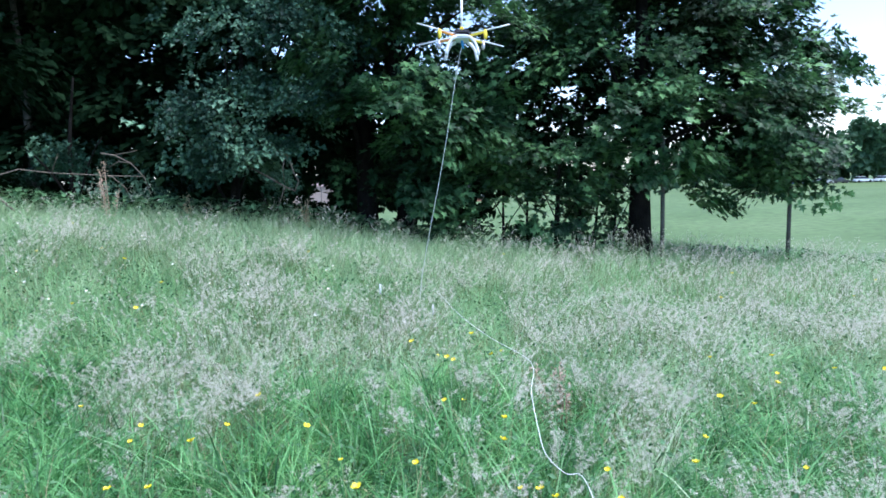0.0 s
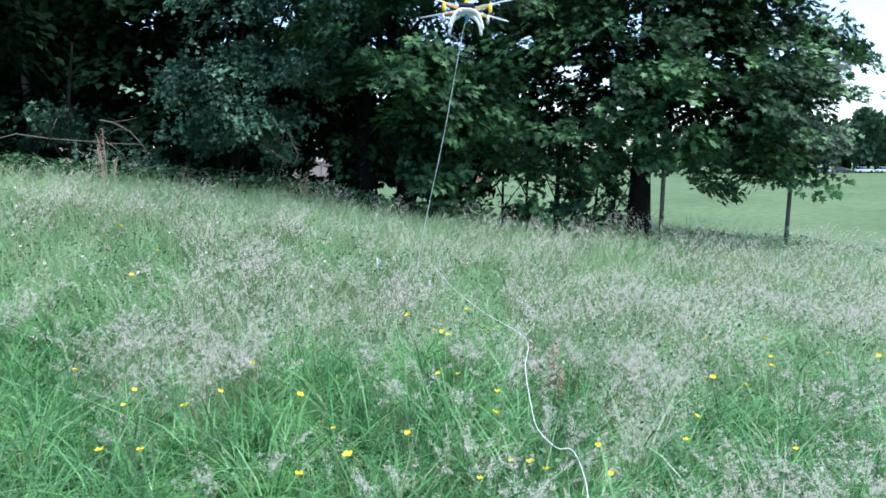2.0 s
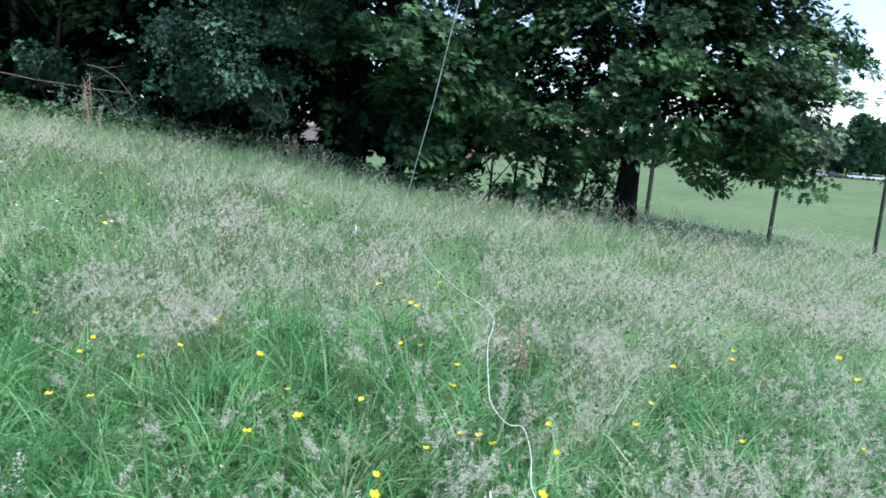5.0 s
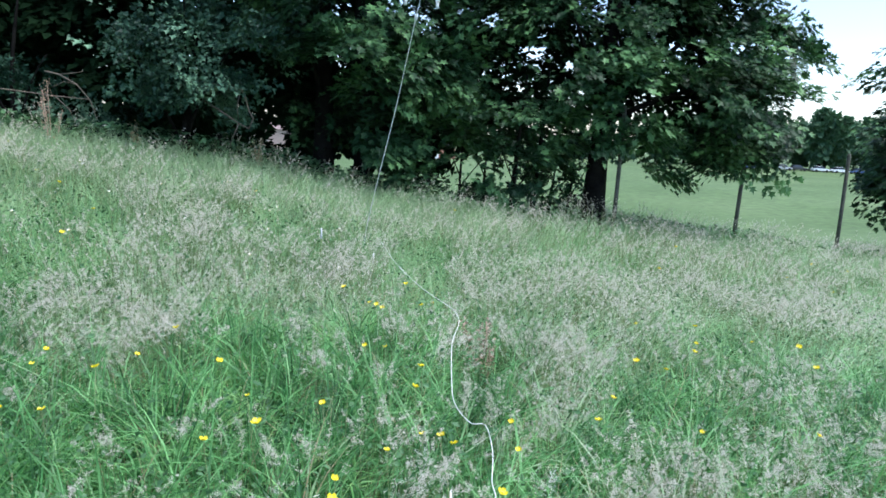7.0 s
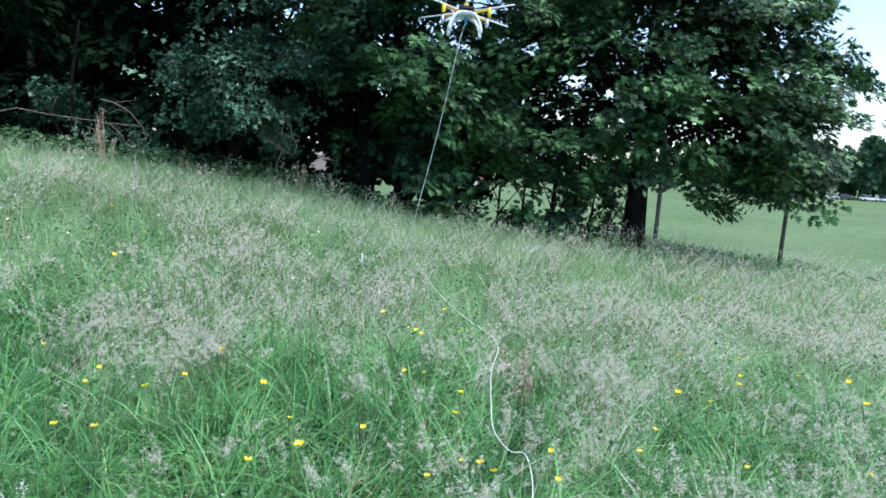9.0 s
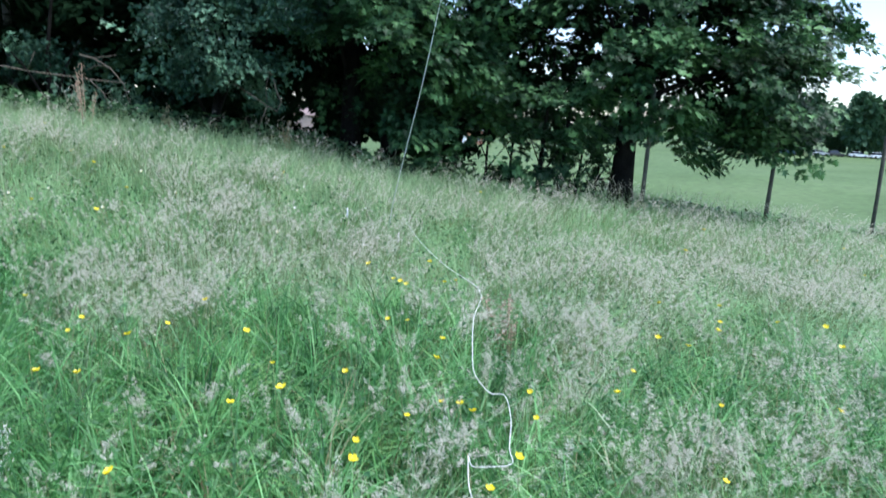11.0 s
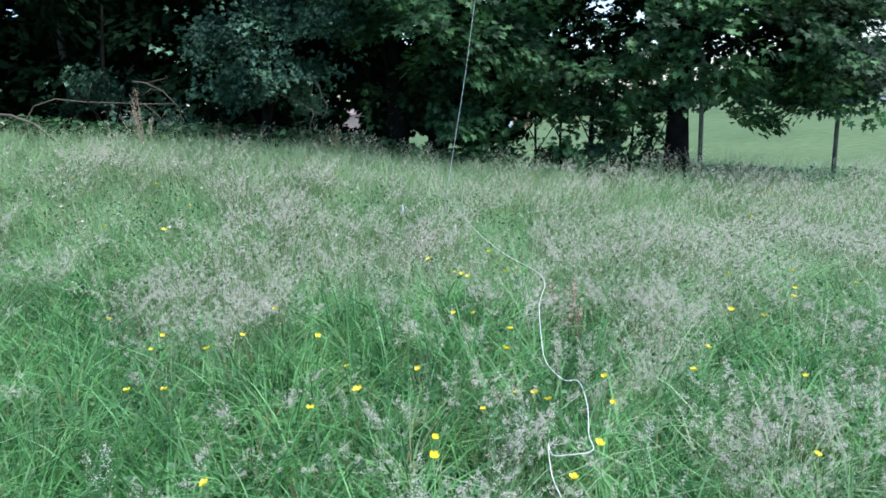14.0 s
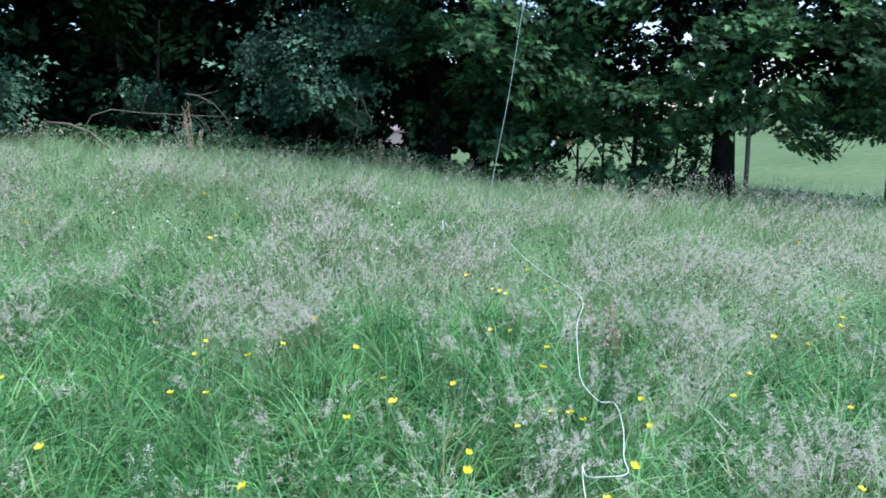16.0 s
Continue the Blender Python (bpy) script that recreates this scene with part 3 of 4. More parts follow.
def crown(name, parent, blobs, kind, material, size, per, leaves=32, spread=0.25, gaps=True, low=None, droop=0.35, label="", singles=0, tumble=0.2, clump=9):
    """Leafy sprays over egg-shaped masses (along, deep, height, three radii), merged into one crown."""
    rng = np.random.default_rng(int(1000 * (abs(blobs[0][0]) + 3 * blobs[0][1] + 7 * blobs[0][2])))
    P, A, U, S = [], [], [], []
    for along, deep, high, ra, rd, rz in blobs:
        area = 4 * math.pi * ((ra * rd) ** 1.6 + (ra * rz) ** 1.6 + (rd * rz) ** 1.6) ** (1 / 1.6) / 3 ** (1 / 1.6)
        n = int(per * area)
        d = unit(rng.normal(size=(n, 3)))
        rr = rng.uniform(0.5, 1.06, n) ** 0.6 * (0.92 + 0.13 * np.sin(5 * d[:, 0] + 3 * d[:, 2] + along) + 0.1 * np.sin(9 * d[:, 1] + 7 * d[:, 2]))
        # sprays gather into level boughs with shaded hollows between
        bough = rng.integers(0, max(2, n // clump), n)
        d, rr = d[bough], rr[bough] * rng.uniform(0.82, 1.06, n)
        loc = d * rr[:, None] * np.array([ra, rd, rz]) + rng.normal(size=(n, 3)) * np.array([0.34, 0.34, 0.17]) * min(1.0, ra / 1.1)
        x, y = from_fence(along + loc[:, 0], deep + loc[:, 1])
        c = np.stack([x, y, high + loc[:, 2]], -1)
        ox, oy = from_fence(d[:, 0] / ra, d[:, 1] / rd)
        out = unit(np.stack([ox, oy, 0.3 * d[:, 2] / rz], -1))
        # each spray is a flat tilted fan of leaves
        fan = unit(np.stack([0 * ox, 0 * ox, 1 + 0 * ox], -1) + 0.75 * out + rng.normal(size=(n, 3)) * 0.2)
        q = unit(rng.normal(size=(n, leaves, 3))) * (spread * 1.45 * rng.uniform(0, 1, (n, leaves, 1)) ** 0.5)
        q -= (q * fan[:, None]).sum(-1, keepdims=True) * fan[:, None] * 0.72
        p = c[:, None] + q
        ah = unit(q + out[:, None] * spread * 1.2 + rng.normal(size=q.shape) * 0.06)
        ah[..., 2] -= droop * rng.uniform(0.3, 1.4, (n, leaves))
        up = fan[:, None] + rng.normal(size=q.shape) * tumble
        P.append(p.reshape(-1, 3)); A.append(ah.reshape(-1, 3)); U.append(up.reshape(-1, 3))
        S.append(size * rng.uniform(0.6, 1.2, n * leaves))
    P, A, U, S = (np.concatenate(v) for v in (P, A, U, S))
    ok = P[:, 2] > ground_z(P[:, 0], P[:, 1]) + 0.05
    if low is not None:
        ok &= P[:, 2] > low
    if gaps:
        ok &= open_gap(P, rng.uniform(0, 1, len(P)))
    if material is not M_DARK:
        ok &= hollow(P, rng.uniform(0, 1, len(P)))
    # overhead the sprays are looser and coarser
    over = P[:, 2] > 5.0
    ok &= ~over | (rng.uniform(0, 1, len(P)) < 0.35)
    S = np.where(over, 1.6 * S, S)
    P, A, U, S = P[ok], A[ok], U[ok], S[ok]
    base = np.array(parent.location)
    # the foremost leaves, below the height of the boughs overhead, are pieces of their own
    order = np.argsort(P[:, 0] * NX + P[:, 1] * NY + 100 * (P[:, 2] > 4.2))
    own, rest = order[:singles], order[singles:]
    V, F = lay_leaves(kind, P[rest], A[rest], U[rest], S[rest])
    ob = tagged(mesh_np(name, V - base, F, material, parent), label)
    if singles:
        me = bpy.data.meshes.new("leaf")
        me.from_pydata([tuple(v) for v in kind[0]], [], [tuple(int(i) for i in f) for f in kind[1]])
        me.materials.append(material)
        for i in own:
            a = Vector(A[i]).normalized()
            r = a.cross(Vector(U[i])).normalized()
            u = r.cross(a)
            leaf = new("leaf", me)
            leaf.parent = ob
            leaf.matrix_basis = Matrix.Translation(Vector(P[i] - base)) @ Matrix((r, a, u)).transposed().to_4x4() @ Matrix.Scale(float(S[i]), 4)
    return ob


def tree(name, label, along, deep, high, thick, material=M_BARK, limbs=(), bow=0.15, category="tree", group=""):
    """A tapering, slightly crooked trunk with limbs (start height, along, deep, height at the end, thickness)."""
    x, y = from_fence(along, deep)
    z = float(ground_z(x, y))
    root = tagged(empty(name, (x, y, z - 0.05)), label, category, group)
    pts, rad = [], []
    for k in range(11):
        t = k / 10
        pts.append((bow * math.sin(2.5 * t + along) - bow * math.sin(along), bow * 0.6 * math.sin(3.3 * t + deep) - bow * 0.6 * math.sin(deep), t * high))
        rad.append(thick * (1 - 0.72 * t) * (1 + 0.55 * math.exp(-14 * t)))
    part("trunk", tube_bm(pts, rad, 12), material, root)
    for z0, la, ld, lz, r in limbs:
        k = min(9, max(0, int(z0 / high * 10)))
        s = Vector(pts[k])
        ex, ey = from_fence(along + la, deep + ld)
        e = Vector((ex - x, ey - y, lz - z))
        mid = s.lerp(e, 0.5) + Vector((0.1 * math.sin(la * 7), 0.1 * math.cos(ld * 5), 0.18 * (e - s).length))
        cps = [(s * (1 - t) ** 2 + mid * 2 * t * (1 - t) + e * t * t) for t in (0, 0.2, 0.4, 0.6, 0.8, 1)]
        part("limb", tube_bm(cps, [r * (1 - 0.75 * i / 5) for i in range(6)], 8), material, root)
    return root


meadow()
MAPLE, ROUND, THREE, PLAIN = leaf_maple(), leaf_round(), leaf_three(), leaf_plain()

# big maple by the fence
t1 = tree("maple_tree", "spreading dark green maple with a stout dark trunk beside the fence", 6.16, 10.75, 6.6, 0.2, bow=0.05,
          limbs=((2.2, 2.6, 0.3, 3.9, 0.07), (2.0, 3.6, -0.2, 2.6, 0.06), (2.6, -1.0, -0.6, 3.6, 0.06), (3.0, 1.0, 1.2, 5.0, 0.06), (3.2, -1.2, 0.8, 5.2, 0.05)))
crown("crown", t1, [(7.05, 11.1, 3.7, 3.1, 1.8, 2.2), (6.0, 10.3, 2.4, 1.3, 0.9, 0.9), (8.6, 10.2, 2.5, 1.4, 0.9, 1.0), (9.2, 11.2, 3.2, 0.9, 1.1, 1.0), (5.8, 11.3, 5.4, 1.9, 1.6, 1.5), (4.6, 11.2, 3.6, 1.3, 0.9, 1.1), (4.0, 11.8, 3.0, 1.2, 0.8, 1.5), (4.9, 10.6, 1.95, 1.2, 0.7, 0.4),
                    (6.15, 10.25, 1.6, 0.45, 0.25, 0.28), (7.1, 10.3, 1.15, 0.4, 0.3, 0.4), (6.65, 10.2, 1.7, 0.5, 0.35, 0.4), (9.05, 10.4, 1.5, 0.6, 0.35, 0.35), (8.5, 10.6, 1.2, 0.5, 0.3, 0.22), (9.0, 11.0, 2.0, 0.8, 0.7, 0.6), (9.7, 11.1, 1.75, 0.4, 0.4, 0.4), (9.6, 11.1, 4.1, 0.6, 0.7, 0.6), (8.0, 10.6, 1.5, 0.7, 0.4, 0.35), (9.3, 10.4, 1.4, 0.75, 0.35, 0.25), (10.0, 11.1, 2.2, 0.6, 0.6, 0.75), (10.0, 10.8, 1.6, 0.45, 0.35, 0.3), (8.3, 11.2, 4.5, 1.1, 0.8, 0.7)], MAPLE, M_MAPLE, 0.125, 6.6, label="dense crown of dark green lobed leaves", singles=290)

# added near-black leaf mass; closes off sky and stands for inner shade
crown("inner_crown", t1, [(7.2, 11.7, 3.6, 2.3, 0.9, 1.6), (5.0, 11.9, 3.2, 1.5, 0.8, 1.6), (4.4, 12.0, 2.8, 1.1, 0.5, 1.0), (5.2, 11.9, 1.75, 1.1, 0.5, 0.35), (8.3, 11.7, 4.2, 1.3, 0.6, 0.9), (9.0, 11.6, 2.9, 0.8, 0.5, 0.8), (4.6, 11.8, 2.3, 1.2, 0.5, 0.6), (7.9, 11.6, 2.2, 1.6, 0.45, 0.6)], PLAIN, M_DARK, 0.15, 12, leaves=16, label="inner leaves with deep shade put into their colour")

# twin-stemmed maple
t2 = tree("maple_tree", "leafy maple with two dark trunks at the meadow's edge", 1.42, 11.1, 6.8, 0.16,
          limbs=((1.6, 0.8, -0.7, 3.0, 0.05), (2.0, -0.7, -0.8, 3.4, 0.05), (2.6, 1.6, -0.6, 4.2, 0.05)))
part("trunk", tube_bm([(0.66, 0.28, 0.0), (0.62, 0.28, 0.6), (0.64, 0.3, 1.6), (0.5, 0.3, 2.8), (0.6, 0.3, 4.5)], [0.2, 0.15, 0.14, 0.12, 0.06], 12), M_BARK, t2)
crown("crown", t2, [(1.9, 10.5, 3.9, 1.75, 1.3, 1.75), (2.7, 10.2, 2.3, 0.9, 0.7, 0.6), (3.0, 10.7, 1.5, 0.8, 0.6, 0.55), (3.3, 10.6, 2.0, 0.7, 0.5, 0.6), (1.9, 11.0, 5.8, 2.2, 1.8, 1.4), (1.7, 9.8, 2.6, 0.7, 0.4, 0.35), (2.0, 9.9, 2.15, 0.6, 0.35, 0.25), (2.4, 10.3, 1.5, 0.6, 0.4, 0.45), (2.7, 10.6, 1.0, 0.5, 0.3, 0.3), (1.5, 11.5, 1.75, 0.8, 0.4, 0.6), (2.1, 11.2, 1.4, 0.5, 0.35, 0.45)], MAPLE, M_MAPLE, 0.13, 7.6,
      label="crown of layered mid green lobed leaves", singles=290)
crown("inner_crown", t2, [(1.9, 12.4, 2.3, 1.6, 0.9, 1.7), (3.5, 12.3, 1.9, 0.9, 0.7, 0.9)], PLAIN, M_DARK, 0.21, 14, low=0.8, label="inner leaves with deep shade put into their colour")

# left-hand wood
t3 = tree("hazel_bush", "bushy hazel with bluish green rounded leaves", -0.7, 10.6, 3.4, 0.07, limbs=((0.4, 0.8, -0.6, 2.6, 0.03), (0.5, -0.9, -0.5, 2.8, 0.03), (0.8, 0.1, -0.8, 3.4, 0.03)), category="bush")
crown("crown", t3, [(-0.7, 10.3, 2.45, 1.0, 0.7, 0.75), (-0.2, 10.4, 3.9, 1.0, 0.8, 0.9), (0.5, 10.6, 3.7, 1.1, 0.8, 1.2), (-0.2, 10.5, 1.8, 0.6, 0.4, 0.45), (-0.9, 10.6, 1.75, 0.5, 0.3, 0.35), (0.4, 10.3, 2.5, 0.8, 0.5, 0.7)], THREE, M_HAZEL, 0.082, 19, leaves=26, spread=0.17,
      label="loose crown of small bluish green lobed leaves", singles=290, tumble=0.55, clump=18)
t4 = tree("hazel_bush", "low hazel with drooping rounded leaves at the wood's edge", -2.9, 10.8, 2.3, 0.05, limbs=((0.3, 0.5, -0.4, 2.3, 0.025), (0.4, -0.6, -0.3, 2.2, 0.025)), category="bush")
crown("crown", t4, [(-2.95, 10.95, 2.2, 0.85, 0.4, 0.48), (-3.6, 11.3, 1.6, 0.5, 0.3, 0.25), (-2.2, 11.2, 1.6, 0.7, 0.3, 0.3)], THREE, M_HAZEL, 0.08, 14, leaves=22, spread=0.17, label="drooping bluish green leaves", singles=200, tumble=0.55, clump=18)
t5 = tree("hazel_bush", "bright leafy hazel overhanging the grass", -5.6, 10.0, 2.8, 0.06, limbs=((0.4, 0.5, -0.5, 2.6, 0.03), (0.5, -0.6, -0.4, 2.6, 0.03)), category="bush")
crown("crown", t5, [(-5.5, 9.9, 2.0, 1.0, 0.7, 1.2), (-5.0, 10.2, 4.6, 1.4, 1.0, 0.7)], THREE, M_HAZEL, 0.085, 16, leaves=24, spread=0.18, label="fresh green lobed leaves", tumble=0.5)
crown("inner_crown", t4, [(-2.6, 12.3, 1.9, 2.6, 0.5, 1.3), (-0.6, 12.6, 2.2, 1.3, 0.5, 0.9), (-2.0, 12.6, 3.5, 1.6, 0.6, 1.1), (-2.4, 13.2, 3.8, 1.5, 0.5, 1.0), (-6.0, 12.3, 2.0, 1.6, 0.5, 1.4)], PLAIN, M_DARK, 0.22, 9, leaves=14, label="inner leaves with deep shade put into their colour")
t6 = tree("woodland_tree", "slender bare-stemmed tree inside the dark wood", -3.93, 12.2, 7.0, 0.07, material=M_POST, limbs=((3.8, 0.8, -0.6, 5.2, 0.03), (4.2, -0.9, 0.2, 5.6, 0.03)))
crown("crown", t6, [(-3.2, 12.2, 5.6, 2.4, 1.5, 1.5), (-0.5, 12.4, 5.6, 2.0, 1.5, 1.6), (-6.2, 12.0, 5.6, 2.0, 1.5, 1.6), (-1.9, 11.9, 4.0, 1.4, 0.7, 0.9), (-4.4, 12.0, 3.6, 1.2, 0.6, 0.9)], ROUND, M_DARK, 0.15, 5, label="high canopy with shade put into its leaf colour")
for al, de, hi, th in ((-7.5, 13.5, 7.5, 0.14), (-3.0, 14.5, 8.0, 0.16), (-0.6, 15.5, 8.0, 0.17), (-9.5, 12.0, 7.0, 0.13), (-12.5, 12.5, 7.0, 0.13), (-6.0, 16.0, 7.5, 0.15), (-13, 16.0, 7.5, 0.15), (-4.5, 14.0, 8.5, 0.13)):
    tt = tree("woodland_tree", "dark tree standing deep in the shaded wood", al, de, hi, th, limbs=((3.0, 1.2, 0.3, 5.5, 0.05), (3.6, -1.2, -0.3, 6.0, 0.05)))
    crown("crown", tt, [(al, de, 4.6, 2.4, 1.4, 3.2), (al + 0.3, de + 1.6, 2.2, 2.4, 0.8, 2.2)], PLAIN, M_DARK, 0.3, 4.6, leaves=13, label="woodland leaves coloured near black in place of shade")

# ---- undergrowth and the fence ----
for k, (al, de, hi) in enumerate(((4.62, 10.75, 2.6), (5.05, 10.85, 2.8), (3.75, 10.9, 1.9), (5.45, 11.1, 1.8), (4.25, 11.2, 2.0), (5.7, 10.9, 1.5))):
    tt = tree("maple_sapling", "thin maple sapling growing under the trees", al, de, hi, 0.055 if k < 2 else 0.03, bow=0.07,
              limbs=((0.7, 0.35, -0.2, 1.2, 0.012), (0.9, -0.35, -0.2, 1.4, 0.012)), category="sapling", group="saplings under the maples")
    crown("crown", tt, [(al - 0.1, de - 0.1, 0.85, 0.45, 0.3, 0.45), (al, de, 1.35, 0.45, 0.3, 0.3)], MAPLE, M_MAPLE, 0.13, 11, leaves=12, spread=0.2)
tt = tree("bramble_bush", "scrubby maple seedlings at the wood's edge", 2.9, 10.7, 0.7, 0.02, category="bush")
crown("crown", tt, [(2.6, 10.75, 0.75, 1.0, 0.3, 0.3), (3.6, 10.8, 0.75, 0.7, 0.3, 0.42), (4.7, 11.0, 0.45, 1.1, 0.35, 0.25), (5.3, 10.9, 0.75, 0.6, 0.3, 0.4), (4.3, 10.9, 0.95, 0.5, 0.25, 0.35)], MAPLE, M_MAPLE, 0.11, 9, leaves=10)
tt = tree("bramble_bush", "tangled bramble along the wood edge, shade put into its leaf colour", -1.2, 10.7, 0.7, 0.02, category="bush")
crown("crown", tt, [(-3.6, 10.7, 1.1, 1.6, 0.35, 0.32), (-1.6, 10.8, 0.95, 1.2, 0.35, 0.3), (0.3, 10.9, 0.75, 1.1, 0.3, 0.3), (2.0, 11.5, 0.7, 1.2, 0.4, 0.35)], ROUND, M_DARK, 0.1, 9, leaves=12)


def nettles():
    n = 9000
    al = RNG.uniform(-9, 13, n)
    de = 10.6 + RNG.normal(size=n) * 0.2
    keep = RNG.uniform(0, 1, n) < np.where(al < 3.0, 1.0, 0.35)
    al, de = al[keep], de[keep]
    x, y = from_fence(al, de)
    z = ground_z(x, y) + RNG.uniform(0.1, 0.56, len(x)) * np.where(al < 3, 1.0, 0.75)
    p = np.stack([x, y, z], -1)
    ah = unit(np.stack([RNG.normal(size=len(x)), RNG.normal(size=len(x)) - 0.3, -0.3 + 0 * x], -1))
    up = np.stack([0.3 * RNG.normal(size=len(x)), 0.3 * RNG.normal(size=len(x)), 1 + 0 * x], -1)
    v, f = lay_leaves(ROUND, p, ah, up, RNG.uniform(0.05, 0.11, len(x)))
    tagged(mesh_np("nettle_fringe", v, f, M_HERB), "green nettles and weeds along the wood's edge", "weeds", kind="stuff")


nettles()

fence_at = [(3.68, 11.54), (6.25, 12.52), (8.84, 13.51), (11.46, 14.49), (0.42, 12.3)]
for k, (x, y) in enumerate(fence_at):
    z = float(ground_z(x, y))
    hi = 2.25 if k < 4 else 2.0
    bm = tube_bm([(0, 0, -0.3), (0.005, 0, hi * 0.5), (0, 0.005, hi - 0.02), (0, 0.005, hi)], [0.038, 0.037, 0.036, 0.028] if k < 4 else 0.035, 10)
    ob = part("fence_post", bm, M_POST)
    ob.location = (x, y, z)
    ob.rotation_euler = (radians(0.6 * (-1) ** k), radians(1.2 * math.sin(k * 2.2)), 0)
    tagged(ob, "weathered dark round wooden fence post in long grass", "fence post", "posts along the field fence")


def branch(name, label, pts, r0, r1, twigs=()):
    """A bare branch along points, with side twigs."""
    base = Vector(pts[0])
    root = tagged(empty(name, base), label, "branch")
    loc = [Vector(p) - base for p in pts]
    n = len(loc)
    part("stem", tube_bm(loc, [r0 + (r1 - r0) * i / (n - 1) for i in range(n)], 7), M_TWIG, root)
    for tw in twigs:
        q = [Vector(p) - base for p in tw]
        part("twig", tube_bm(q, [r1 * 0.9 + 0.001, r1 * 0.8, r1 * 0.45][: len(q)] if len(q) <= 3 else [r1 * (1 - 0.5 * i / len(q)) for i in range(len(q))], 6), M_TWIG, root)
    return root


branch("dead_branch", "bare pale branch arching out of the dark wood", [(-6.11, 8.77, 1.01), (-6.11, 8.77, 1.53), (-5.97, 8.80, 1.73), (-5.70, 8.88, 1.81), (-5.35, 9.05, 1.75), (-4.99, 9.20, 1.72), (-4.65, 9.30, 1.69), (-4.25, 9.44, 1.67)], 0.009, 0.007,
       [[(-5.35, 9.05, 1.75), (-5.25, 9.00, 1.91), (-5.20, 9.00, 2.01)], [(-4.65, 9.30, 1.69), (-4.45, 9.30, 1.51), (-4.40, 9.30, 1.36)]])
branch("dead_branch", "thin broken log leaning out over the grass", [(-6.70, 8.70, 1.66), (-6.29, 8.73, 1.62), (-5.95, 8.71, 1.49), (-5.65, 8.65, 1.26)], 0.022, 0.014)
branch("dead_branch", "bare forked twig against the dark wood", [(-4.80, 9.35, 2.01), (-4.61, 9.35, 1.98), (-4.40, 9.40, 1.86), (-4.25, 9.45, 1.66), (-4.17, 9.45, 1.41)], 0.012, 0.006,
       [[(-4.61, 9.35, 1.98), (-4.45, 9.40, 2.01), (-4.30, 9.40, 2.04)], [(-4.70, 9.35, 1.81), (-4.55, 9.35, 1.89), (-4.40, 9.40, 1.86)]])
branch("dead_branch", "crooked bare twig hanging at the edge of the hazel", [(-2.90, 9.80, 2.03), (-2.68, 9.83, 2.00), (-2.45, 9.90, 1.94), (-2.31, 9.92, 1.94), (-2.25, 9.93, 1.81), (-2.21, 9.94, 1.65), (-2.15, 9.96, 1.54), (-2.21, 9.95, 1.39), (-2.35, 9.91, 1.46), (-2.57, 9.85, 1.61), (-2.81, 9.80, 1.75)], 0.016, 0.009,
       [[(-2.35, 9.91, 1.46), (-2.41, 9.90, 1.29), (-2.48, 9.88, 1.11)], [(-2.33, 9.92, 1.91), (-2.37, 9.91, 1.71), (-2.35, 9.91, 1.51)]])


def dock(name, label, x, y, high, n, colour):
    """A dead dock: stiff stems thick with dry seed."""
    z = float(ground_z(x, y))
    root = tagged(empty(name, (x, y, z)), label, "dry weed")
    for k in range(n):
        a = 2.4 * k
        hh = high * (1 - 0.12 * k)
        top = Vector((0.09 * math.cos(a) * (k > 0) * 2, 0.09 * math.sin(a) * (k > 0) * 2, hh))
        part("stem", tube_bm([(0.02 * math.cos(a), 0.02 * math.sin(a), 0), top * 0.5 + Vector((0.02, 0, 0)), top], [0.008, 0.006, 0.003], 6), colour, root)
        m = 120
        s = RNG.uniform(0.35, 1, m)
        p = np.outer(s, np.array(top)) + RNG.normal(size=(m, 3)) * 0.022
        v, f = lay_leaves(PLAIN, p, RNG.normal(size=(m, 3)), RNG.normal(size=(m, 3)), RNG.uniform(0.01, 0.03, m))
        tagged(mesh_np("seed_spike", v, f, colour, root), kind="stuff")


dock("dry_dock", "tall rust-brown dead dock standing in the grass", -4.5, 8.85, 1.02, 4, M_DOCK)
dock("dry_dock", "pale dead weed stalks before the dark wood", -3.75, 9.75, 0.6, 3, M_DRY)
dock("dry_dock", "straw-coloured dead weed stalk by the wood", -2.05, 10.0, 0.68, 3, M_DRY)
dock("red_sorrel", "faded pink seeding sorrel low in the grass", 0.88, 3.75, 0.46, 3, M_SORREL)

# ---- across the field ----
t7 = tree("maple_tree", "dark round-headed tree further along the fence", 15.6, 11.6, 5.6, 0.17, limbs=((1.8, -1.5, 0.2, 2.6, 0.05), (2.2, 1.5, 0.3, 3.4, 0.05)))
crown("crown", t7, [(15.1, 11.6, 2.0, 2.3, 1.6, 1.7), (16.4, 11.8, 3.4, 2.0, 1.6, 1.6), (14.9, 11.5, 0.8, 1.6, 1.0, 1.0)], MAPLE, M_MAPLE, 0.14, 5.5, gaps=False)
crown("inner_crown", t7, [(15.3, 11.9, 1.7, 1.9, 0.8, 1.8)], PLAIN, M_DARK, 0.2, 6, leaves=14, gaps=False, label="inner leaves with deep shade put into their colour")


